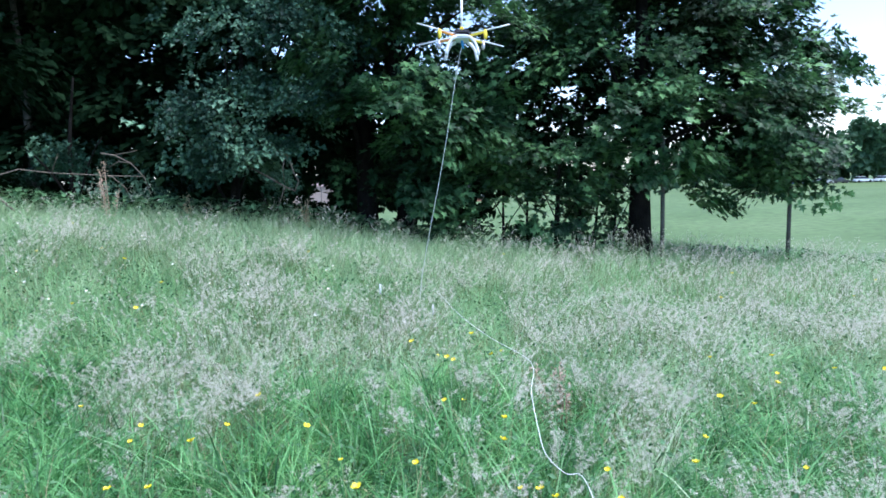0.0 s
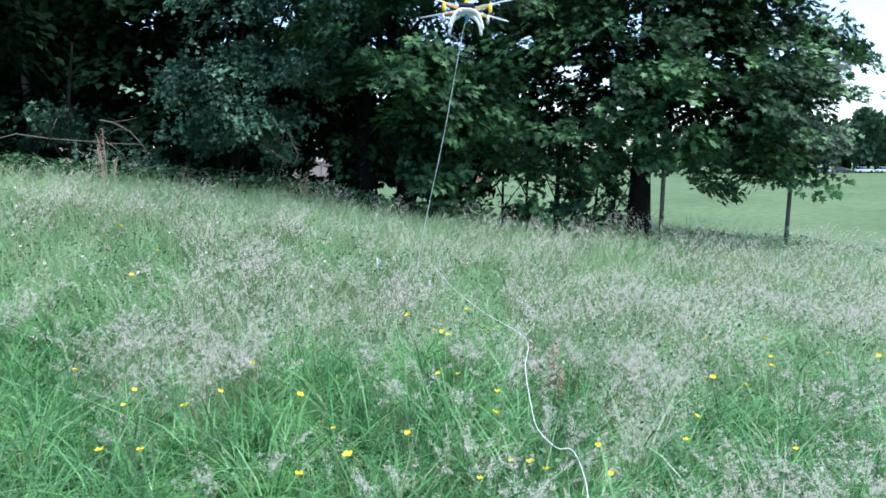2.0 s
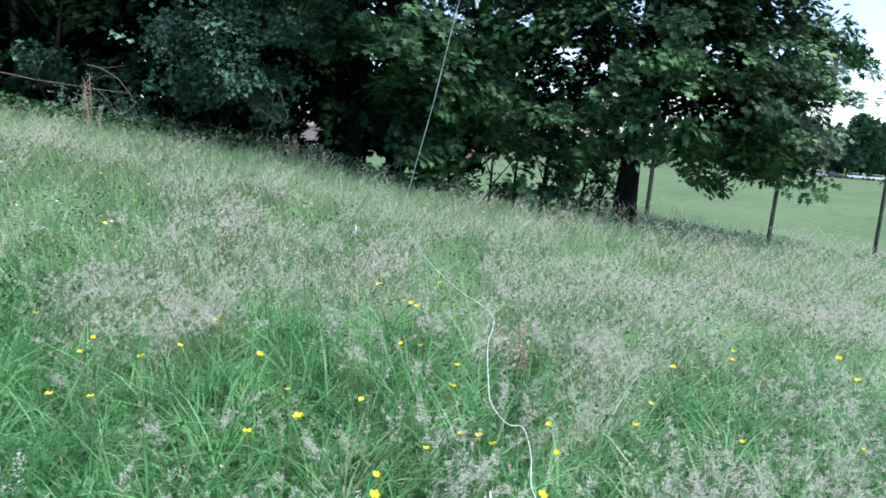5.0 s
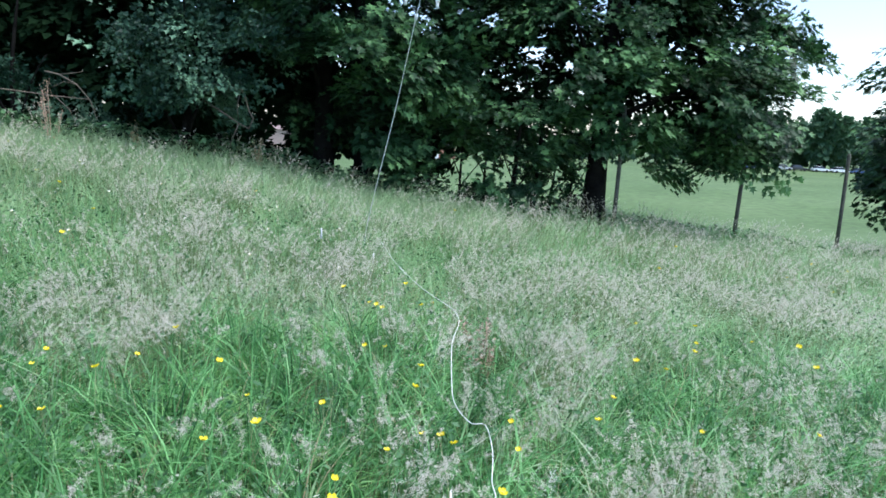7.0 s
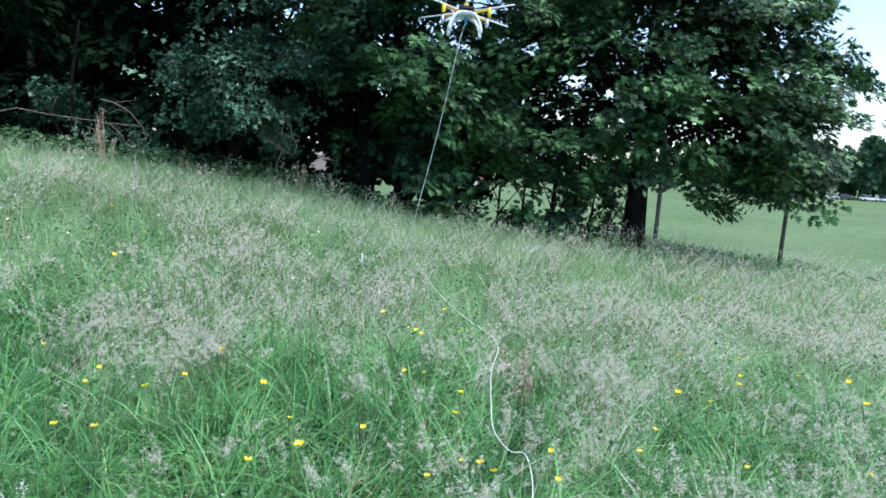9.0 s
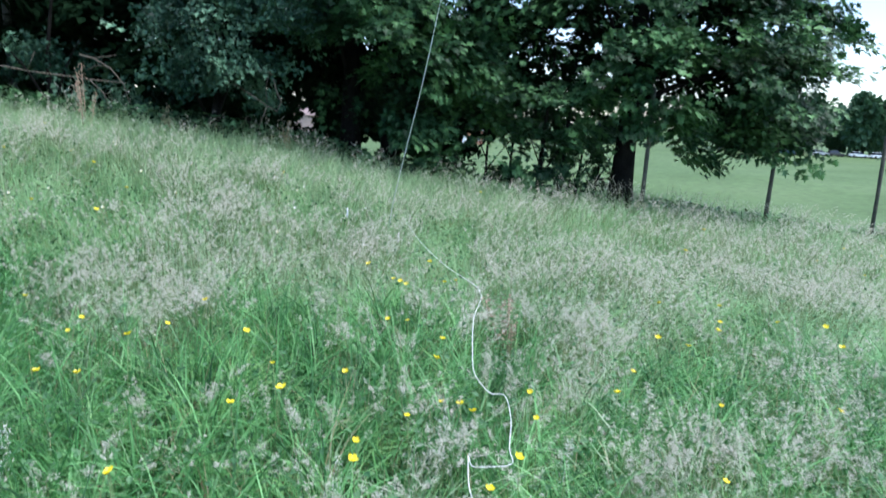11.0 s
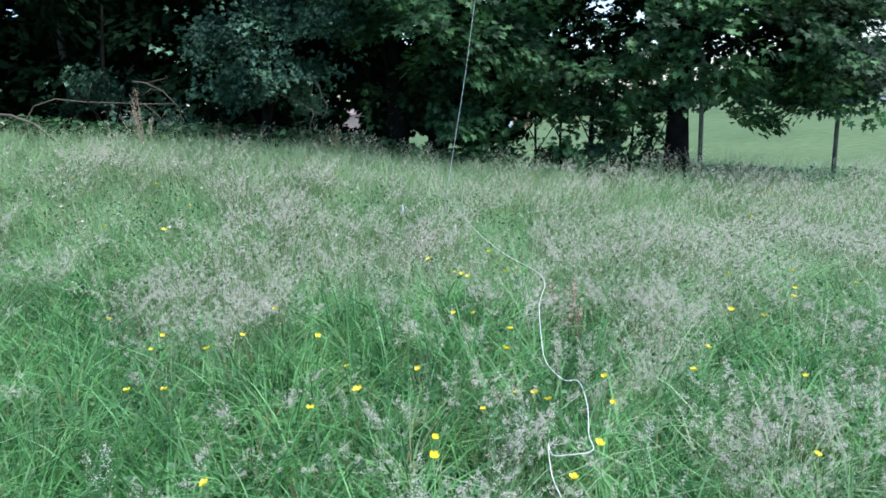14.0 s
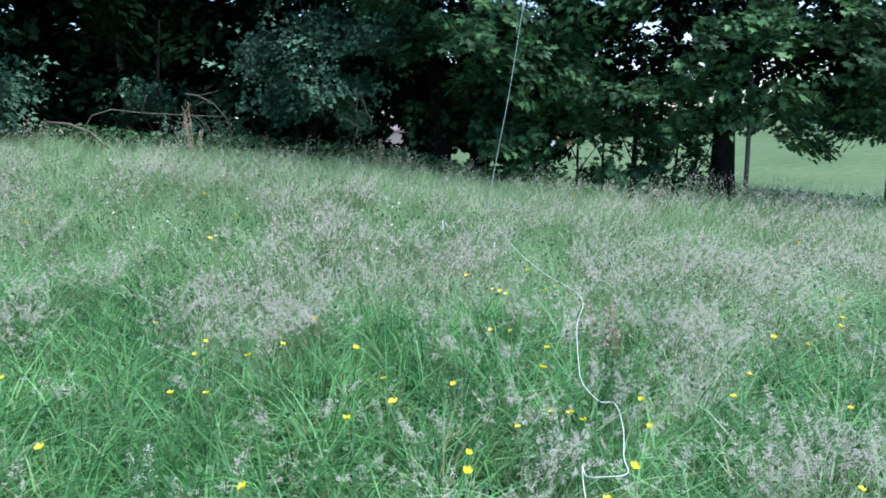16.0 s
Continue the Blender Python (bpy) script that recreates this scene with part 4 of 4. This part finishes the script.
def far_tree(x, y, high, wide, k):
    z = float(ground_z(x, y))
    root = tagged(empty("far_tree", (x, y, z)), "broad leafy tree on the far side of the field", "tree", "trees across the field")
    part("trunk", tube_bm([(0, 0, -0.3), (0.1, 0, high * 0.3), (0.0, 0.1, high * 0.7)], [0.45, 0.35, 0.15], 10), M_BARK, root)
    n = 1500
    d = unit(RNG.normal(size=(n, 3)))
    lump = 0.78 + 0.16 * np.sin(4 * d[:, 0] + k) * np.cos(3 * d[:, 2] + 2 * k) + 0.12 * np.sin(9 * d[:, 1] + 5 * d[:, 2] + k)
    r = lump * RNG.uniform(0.6, 1.05, n) ** 0.5
    p = d * r[:, None] * np.array([wide, wide, high * 0.46]) + np.array([0, 0, high * 0.56])
    v, f = lay_leaves(ROUND, p, d + RNG.normal(size=(n, 3)) * 0.6 - np.array([0, 0, 0.4]), d + RNG.normal(size=(n, 3)) * 0.5, RNG.uniform(0.8, 1.9, n))
    mesh_np("crown", v, f, M_FARLEAF, root)


for k in range(20):
    x = 62 + 6.4 * k + 2 * math.sin(k * 2.3)
    y = 186 + 5 * math.sin(k * 1.7) - 0.25 * k
    far_tree(x, y, (12.5 if k < 4 else 15.0) + 1.5 * math.sin(k * 1.3), 4.6 + math.sin(k * 0.9), k)
for k in range(12):
    far_tree(80 + 6.0 * k + 1.5 * math.sin(k * 1.9), 197 + 3 * math.sin(k * 2.3), 14 + 1.2 * math.sin(k * 1.1), 5.0, 60 + k)
for k, (x, y) in enumerate(((-62, 182), (-52, 190), (-20, 200), (-8, 188), (20, 196), (40, 190))):
    far_tree(x, y, 5.5 + (k % 3) * 0.6, 3.8, 30 + k)


def house(x, y, wide, deep, high, roof, wall_mat, label, roof_mat=M_ROOF, blank=False):
    z = float(ground_z(x, y)) - 0.1
    root = tagged(empty("house", (x, y, z)), label, "house", "houses across the field")
    part("wall", box_bm((wide, deep, high), (0, 0, high / 2)), wall_mat, root)
    bm = bmesh.new()
    w, d = wide / 2 + 0.4, deep / 2 + 0.4
    v = [bm.verts.new(c) for c in ((-w, -d, high + 0.01), (w, -d, high + 0.01), (w, d, high + 0.01), (-w, d, high + 0.01), (-w * 0.98, 0, high + roof), (w * 0.98, 0, high + roof))]
    for f in ((0, 1, 5, 4), (2, 3, 4, 5), (3, 0, 4), (1, 2, 5), (0, 3, 2, 1)):
        bm.faces.new([v[i] for i in f])
    ro = part("roof", bm, roof_mat, root)
    part("chimney", box_bm((0.7, 0.6, 1.1), (w * 0.5, 0, high + roof)), M_BRICK, ro)
    if blank:
        part("downpipe", tube_bm([(wide * 0.22, -deep / 2 - 0.06, 0), (wide * 0.22, -deep / 2 - 0.06, high)], 0.06, 8), M_ROOF, root)
        return
    for k in range(3):
        cx = -wide * 0.33 + wide * 0.33 * k
        if k == 1:
            part("door", box_bm((0.95, 0.08, 2.05), (cx, -deep / 2 - 0.03, 1.05), 0.02), M_WHITE, root)
            continue
        win = part("window", box_bm((1.5, 0.1, 1.2), (cx, -deep / 2 - 0.03, 1.5), 0.02), M_WHITE, root)
        for s in (-0.36, 0.36):
            part("pane", box_bm((0.62, 0.06, 1.0), (cx + s, -deep / 2 - 0.07, 1.5)), M_GLASS, win)


house(-33.0, 150, 9.0, 7, 4.6, 2.4, M_PINKWALL, "low pale pink rendered house across the field", M_PINKROOF, True)
house(0.9, 152, 8.0, 7, 2.9, 1.9, M_BRICK, "low red brick house across the field")


def car(x, y, turn, paint, label):
    z = float(ground_z(x, y))
    root = tagged(empty("car", (x, y, z)), label, "car", "cars parked across the field")
    root.rotation_euler = (0, 0, radians(turn))
    bm = bmesh.new()
    prof = [(-2.1, 0.35), (-2.12, 0.8), (-1.6, 0.92), (-1.3, 0.95), (1.0, 0.92), (1.9, 0.78), (2.08, 0.6), (2.05, 0.32)]
    for s in (-0.82, 0.82):
        ring = [bm.verts.new((px, s, pz)) for px, pz in prof]
        bm.faces.new(ring if s < 0 else list(reversed(ring)))
    vs = list(bm.verts)
    for k in range(8):
        j = (k + 1) % 8
        bm.faces.new((vs[k], vs[8 + k], vs[8 + j], vs[j]))
    bmesh.ops.bevel(bm, geom=bm.edges[:], offset=0.05, segments=2, affect="EDGES")
    part("body", bm, paint, root)
    bm = bmesh.new()
    lo = [bm.verts.new((px, py, 0.93)) for px, py in ((-1.75, -0.75), (1.0, -0.75), (1.0, 0.75), (-1.75, 0.75))]
    hi = [bm.verts.new((px, py, 1.45)) for px, py in ((-1.4, -0.6), (0.25, -0.6), (0.25, 0.6), (-1.4, 0.6))]
    for k in range(4):
        bm.faces.new((lo[k], lo[(k + 1) % 4], hi[(k + 1) % 4], hi[k]))
    part("windows", bm, M_GLASS, root)
    part("roof", box_bm((1.68, 1.22, 0.06), (-0.575, 0, 1.47), 0.02), paint, root)
    for wx in (-1.35, 1.3):
        for wy in (-0.8, 0.8):
            part("wheel", tube_bm([(wx, wy - 0.1, 0.32), (wx, wy + 0.1, 0.32)], 0.32, 16), M_TYRE, root)


M_CARS = [mat("car_paint_" + n, [(0.3, c), (0.7, tuple(v * 1.1 for v in c))], 0.25, 3, spec=0.6) for n, c in (("white", (0.75, 0.77, 0.8)), ("silver", (0.45, 0.47, 0.5)), ("blue", (0.07, 0.12, 0.25)), ("dark", (0.04, 0.045, 0.05)))]
for k, (x, p, w) in enumerate(((88.4, 1, "silver"), (92.5, 3, "dark grey"), (98.2, 0, "white"), (103.0, 0, "white"), (107.5, 2, "blue"), (113.0, 1, "silver"), (81.0, 2, "blue"))):
    car(x, 172 + 0.6 * math.sin(k), 8 * math.sin(k * 3), M_CARS[p], w + " car parked beyond the mown field")

# ---- the drone on its cord ----


def drone(place):
    root = tagged(empty("drone", place), "small quadcopter with white curved legs hovering on a cord", "drone")
    root.rotation_euler = (radians(-15), radians(2), radians(4))
    part("body", box_bm((0.12, 0.12, 0.03), (0, 0, 0), 0.012), M_WHITE, root)
    part("frame_plate", box_bm((0.15, 0.1, 0.008), (0, 0, 0.02), 0.003), M_BLACK, root)
    part("controller", box_bm((0.05, 0.045, 0.03), (-0.04, -0.02, 0.05), 0.005), M_BLACK, root)
    part("top_plate", box_bm((0.11, 0.11, 0.006), (0, 0, 0.034), 0.002), M_BLACK, root)
    part("battery", box_bm((0.13, 0.05, 0.032), (0, 0, 0.055), 0.006), M_BLACK, root)
    part("receiver", box_bm((0.035, 0.03, 0.03), (0.0, 0.0, 0.088), 0.006), M_YELLOW, root)
    part("mast", tube_bm([(0.0, 0.0, 0.09), (0.0, 0, 0.37)], 0.009, 10), M_WHITE, root)
    for k in range(4):
        a = [radians(28), radians(152), radians(208), radians(332)][k]
        c, s = math.cos(a), math.sin(a)
        part("arm", tube_bm([(0.05 * c, 0.05 * s, 0.008), (0.215 * c, 0.215 * s, 0.012)], [0.011, 0.009], 8), M_ORANGE if k in (1, 2) else M_YELLOW, root)
        part("rod", tube_bm([(0.06 * c, 0.06 * s, 0.026), (0.43 * c, 0.43 * s, 0.03)], [0.007, 0.006], 8), M_WHITE, root)
        pod = part("motor", tube_bm([(0.215 * c, 0.215 * s, -0.05), (0.215 * c, 0.215 * s, -0.045), (0.215 * c, 0.215 * s, -0.01), (0.215 * c, 0.215 * s, 0.03)], [0.008, 0.013, 0.017, 0.013], 12), M_YELLOW if k in (2, 3) else M_METAL, root)
        bm = bmesh.new()
        b = a + 0.9 + k
        for sgn in (1, -1):
            q = []
            for r_, w_ in ((0.01, 0.007), (0.05, 0.013), (0.1, 0.009), (0.122, 0.003)):
                for e in (-1, 1):
                    q.append(bm.verts.new((0.215 * c + sgn * r_ * math.cos(b) - e * w_ * math.sin(b), 0.215 * s + sgn * r_ * math.sin(b) + e * w_ * math.cos(b), 0.052 + 0.003 * e)))
            for i in range(3):
                bm.faces.new((q[2 * i], q[2 * i + 1], q[2 * i + 3], q[2 * i + 2]))
        bmesh.ops.solidify(bm, geom=bm.faces[:], thickness=0.0015)
        part("propeller", bm, M_BLACK, pod)
    for sx in (-1, 1):
        for sy in (-1, 1):
            pts = [(sx * (0.05 + 0.085 * math.sin(t * 1.45)), sy * 0.055, -0.01 - 0.155 * (1 - math.cos(t * 1.45)) - 0.025 * t) for t in np.linspace(0, 1, 8)]
            bm = tube_bm(pts, [0.016] * 3 + [0.013] * 5, 8)
            part("leg", bm, M_WHITE, root)
    part("hook", tube_bm([(0, 0, -0.02), (0.01, 0, -0.09)], [0.012, 0.009], 8), M_BLUE, root)


DRONE = (0.35, 5.7, 2.71)
drone(DRONE)


def cord_mesh(name, label, pts, r, parent=None):
    """A thin cord rounded through its points."""
    P = [Vector(p) for p in pts]
    fine = []
    for i in range(len(P) - 1):
        a, b, c, d = P[max(i - 1, 0)], P[i], P[i + 1], P[min(i + 2, len(P) - 1)]
        for t in (0, 0.2, 0.4, 0.6, 0.8):
            fine.append(0.5 * ((2 * b) + (c - a) * t + (2 * a - 5 * b + 4 * c - d) * t * t + (3 * b - a - 3 * c + d) * t ** 3))
    fine.append(P[-1])
    ob = part(name, tube_bm(fine, r, 6), M_CORD)
    return tagged(ob, label, "cord")


cord_mesh("tether_cord", "thin pale cord running from the grass up to the drone", [(-0.14, 6.5, 0.30), (-0.1, 6.42, 0.6), (0.01, 6.25, 1.1), (0.16, 6.02, 1.75), (0.31, 5.77, 2.5), (0.36, 5.7, 2.67)], 0.003)
part("cord_knot", tube_bm([(0.293, 5.80, 2.42), (0.299, 5.79, 2.45), (0.305, 5.78, 2.48)], [0.008, 0.013, 0.008], 8), M_CORD)
tagged(bpy.data.objects["cord_knot"], "white knot tied in the drone's cord", "knot")
CORD = [(0.06, 6.0, 0.51), (0.27, 4.98, 0.5), (0.49, 4.23, 0.49), (0.7, 3.64, 0.49), (0.66, 3.15, 0.47), (0.65, 2.72, 0.44), (0.66, 2.52, 0.41), (0.72, 2.38, 0.39), (0.78, 2.36, 0.39), (0.79, 2.14, 0.39), (0.77, 1.92, 0.39), (0.77, 1.81, 0.39), (0.69, 1.78, 0.39), (0.64, 1.78, 0.39), (0.63, 1.85, 0.39), (0.63, 1.66, 0.39), (0.65, 1.54, 0.39)]
cord_mesh("ground_cord", "white cord lying slack over the meadow grass", CORD, 0.0018)
for x, y, h in ((-0.42, 5.6, 0.62), (0.03, 5.64, 0.44)):
    z = float(ground_z(x, y))
    ob = tagged(empty("marker_stick", (x, y, z)), "thin cane with a short white tip in the grass", "stick", "white-tipped sticks in the meadow")
    part("cane", tube_bm([(0, 0, -0.05), (0.004, 0, h * 0.5), (0.006, 0, h - 0.09)], 0.004, 6), M_STEM, ob)
    part("tip", tube_bm([(0.006, 0, h - 0.09), (0.008, 0, h - 0.04), (0.006, 0, h - 0.004), (0.006, 0, h)], [0.0075, 0.0075, 0.007, 0.003], 8), M_WHITE, ob, "white tip")

# ---- buttercups ----


def petals_bm():
    bm = bmesh.new()
    for k in range(5):
        a = 2 * math.pi * k / 5
        c, s = math.cos(a), math.sin(a)
        rows = []
        for r_, w_, z_ in ((0.001, 0.001, 0.0), (0.006, 0.0052, 0.0015), (0.011, 0.0062, 0.005), (0.0135, 0.003, 0.0085)):
            rows.append([bm.verts.new((r_ * c - e * w_ * s, r_ * s + e * w_ * c, z_ + 0.0006 * abs(e))) for e in (-1, 0, 1)])
        for a_, b_ in zip(rows, rows[1:]):
            for i in range(2):
                bm.faces.new((a_[i], a_[i + 1], b_[i + 1], b_[i]))
    return bm


def buttercup(x, y, h):
    z = float(ground_z(x, y))
    root = tagged(empty("buttercup", (x, y, z)), "yellow buttercup on a thin stem among the grass", "flower", "buttercups in the meadow")
    part("stem", tube_bm([(0.03, 0.02, -0.06), (0.015, 0.02, h * 0.5), (0, 0, h)], [0.0016, 0.0014, 0.001], 5), M_STEM, root)
    fl = part("flower", petals_bm(), M_PETAL, root)
    fl.location = (0, 0, h)
    bm = bmesh.new()
    bmesh.ops.create_icosphere(bm, subdivisions=1, radius=0.0035)
    co = part("centre", bm, M_YELLOW, fl)
    co.location = (0, 0, 0.003)
    return root


FLOWERS = [(-4.14, 7.4), (-3.03, 6.34), (-2.04, 4.53), (-1.53, 2.91), (-1.13, 2.69), (-0.73, 3.13), (-0.75, 2.72), (-1.09, 2.51), (-0.96, 2.08), (-0.82, 2.1), (-0.17, 2.38), (0.13, 2.37), (-0.21, 1.98), (0.41, 2.02), (0.26, 1.8), (0.27, 1.68), (-0.38, 1.48), (0.16, 4.0), (0.21, 3.95), (0.25, 3.89), (0.56, 4.15), (0.49, 4.06), (0.51, 2.9), (0.32, 3.14), (0.22, 3.13), (0.49, 2.63), (0.88, 2.35), (0.88, 2.11), (0.79, 1.8), (0.69, 1.59), (1.67, 2.41), (1.25, 2.44), (2.09, 3.6), (2.62, 4.0), (1.38, 2.71), (0.6, 2.17), (0.53, 2.17), (1.45, 1.78), (-0.39, 2.73), (-3.52, 6.83), (-4.31, 5.48), (-3.68, 4.63), (-1.14, 1.59), (-0.38, 1.47), (-4.04, 4.91), (1.66, 3.3), (1.92, 4.19), (2.18, 3.81)]
first = buttercup(*FLOWERS[0], 0.45)


def copy_flower(x, y, k, s=1.0, lift=0.0):
    ob = copy_thing(first, Matrix.Translation((x, y, float(lie(x, y)) + lift)) @ Euler((0.12 * math.sin(k * 2.1), -0.1 + 0.1 * math.cos(k * 1.7), k * 1.1)).to_matrix().to_4x4())
    for o in ob.children:
        if o.name.startswith("flower"):
            o.scale = (s, s, s)
            o.rotation_euler = (0.1 + 0.25 * math.sin(k * 3.1 + x * 9), 0.3 * math.cos(k * 1.3 + y * 7), 0)
    return ob


for k, (x, y) in enumerate(FLOWERS[1:]):
    copy_flower(x, y, 0, 1.02 + 0.2 * math.sin(k * 1.9) + 0.1 * max(0.0, y - 2.6), 0.0 if y < 4.2 else 0.1)
rf = random.Random(5)
for k in range(26):
    y = rf.uniform(2.0, 9.0)
    copy_flower(rf.uniform(-0.8, 0.85) * (y + 0.2), y, k, rf.uniform(1.0, 1.5), 0.03 if y < 4.5 else 0.13)

# small white flowers high on the slope
daisy = tagged(empty("white_flower", (-3.88, 6.07, float(ground_z(-3.88, 6.07)))), "small white meadow flower on a thin stem", "flower", "white flowers in the meadow")
part("stem", tube_bm([(0.02, 0.01, -0.05), (0.01, 0.01, 0.3), (0, 0, 0.56)], [0.0016, 0.0014, 0.001], 5), M_STEM, daisy)
bm = petals_bm()
bmesh.ops.scale(bm, vec=(0.75, 0.75, 0.75), verts=bm.verts[:])
wf = part("flower", bm, M_WHITE, daisy)
wf.location = (0, 0, 0.56)
wf.rotation_euler = (0.6, 0, 0)
bm = bmesh.new()
bmesh.ops.create_icosphere(bm, subdivisions=1, radius=0.004)
part("centre", bm, M_YELLOW, wf).location = (0, 0, 0.003)
rw = random.Random(9)
for x, y in [(-4.3, 6.7), (-4.7, 6.5), (-4.0, 7.5), (-2.38, 5.96), (-2.98, 6.7), (-4.25, 6.23), (-1.5, 5.4), (-1.0, 6.2), (-0.3, 5.9)] + [(rw.uniform(-3.6, 0.3), rw.uniform(4.2, 7.2)) for _ in range(16)]:
    copy_thing(daisy, Matrix.Translation((x, y, float(ground_z(x, y)))))

# white bedstraw spikes low in the sward


def bedstraw(x, y, high, seed):
    rb = np.random.default_rng(seed)
    root = tagged(empty("bedstraw", (x, y, float(ground_z(x, y)))), "small spike of white bedstraw flowers in green grass", "flower", "white bedstraw in the meadow")
    lean = Vector((rb.uniform(-0.05, 0.05), rb.uniform(-0.05, 0.05), high))
    part("stem", tube_bm([(0, 0, -0.04), lean * 0.5 + Vector((0.01, 0, 0)), lean], [0.0016, 0.0014, 0.0008], 5), M_STEM, root)
    m = 150
    u = rb.uniform(0.55, 1.02, m)
    p = np.outer(u, np.array(lean)) + rb.normal(size=(m, 3)) * np.array([0.011, 0.011, 0.008]) * (1.5 - u)[:, None] * 1.4
    v, f = lay_leaves(PLAIN, p, rb.normal(size=(m, 3)), rb.normal(size=(m, 3)), rb.uniform(0.004, 0.008, m))
    tagged(mesh_np("flower_spike", v, f, M_FLORET, root), kind="stuff")


for k, (bx, by) in enumerate(((0.54, 2.21), (0.56, 2.16), (0.34, 1.69), (0.21, 1.69), (-0.9, 1.75), (-0.93, 1.8), (0.95, 2.0))):
    bedstraw(bx, by, 0.4 + 0.05 * math.sin(k * 2.3), 60 + k)
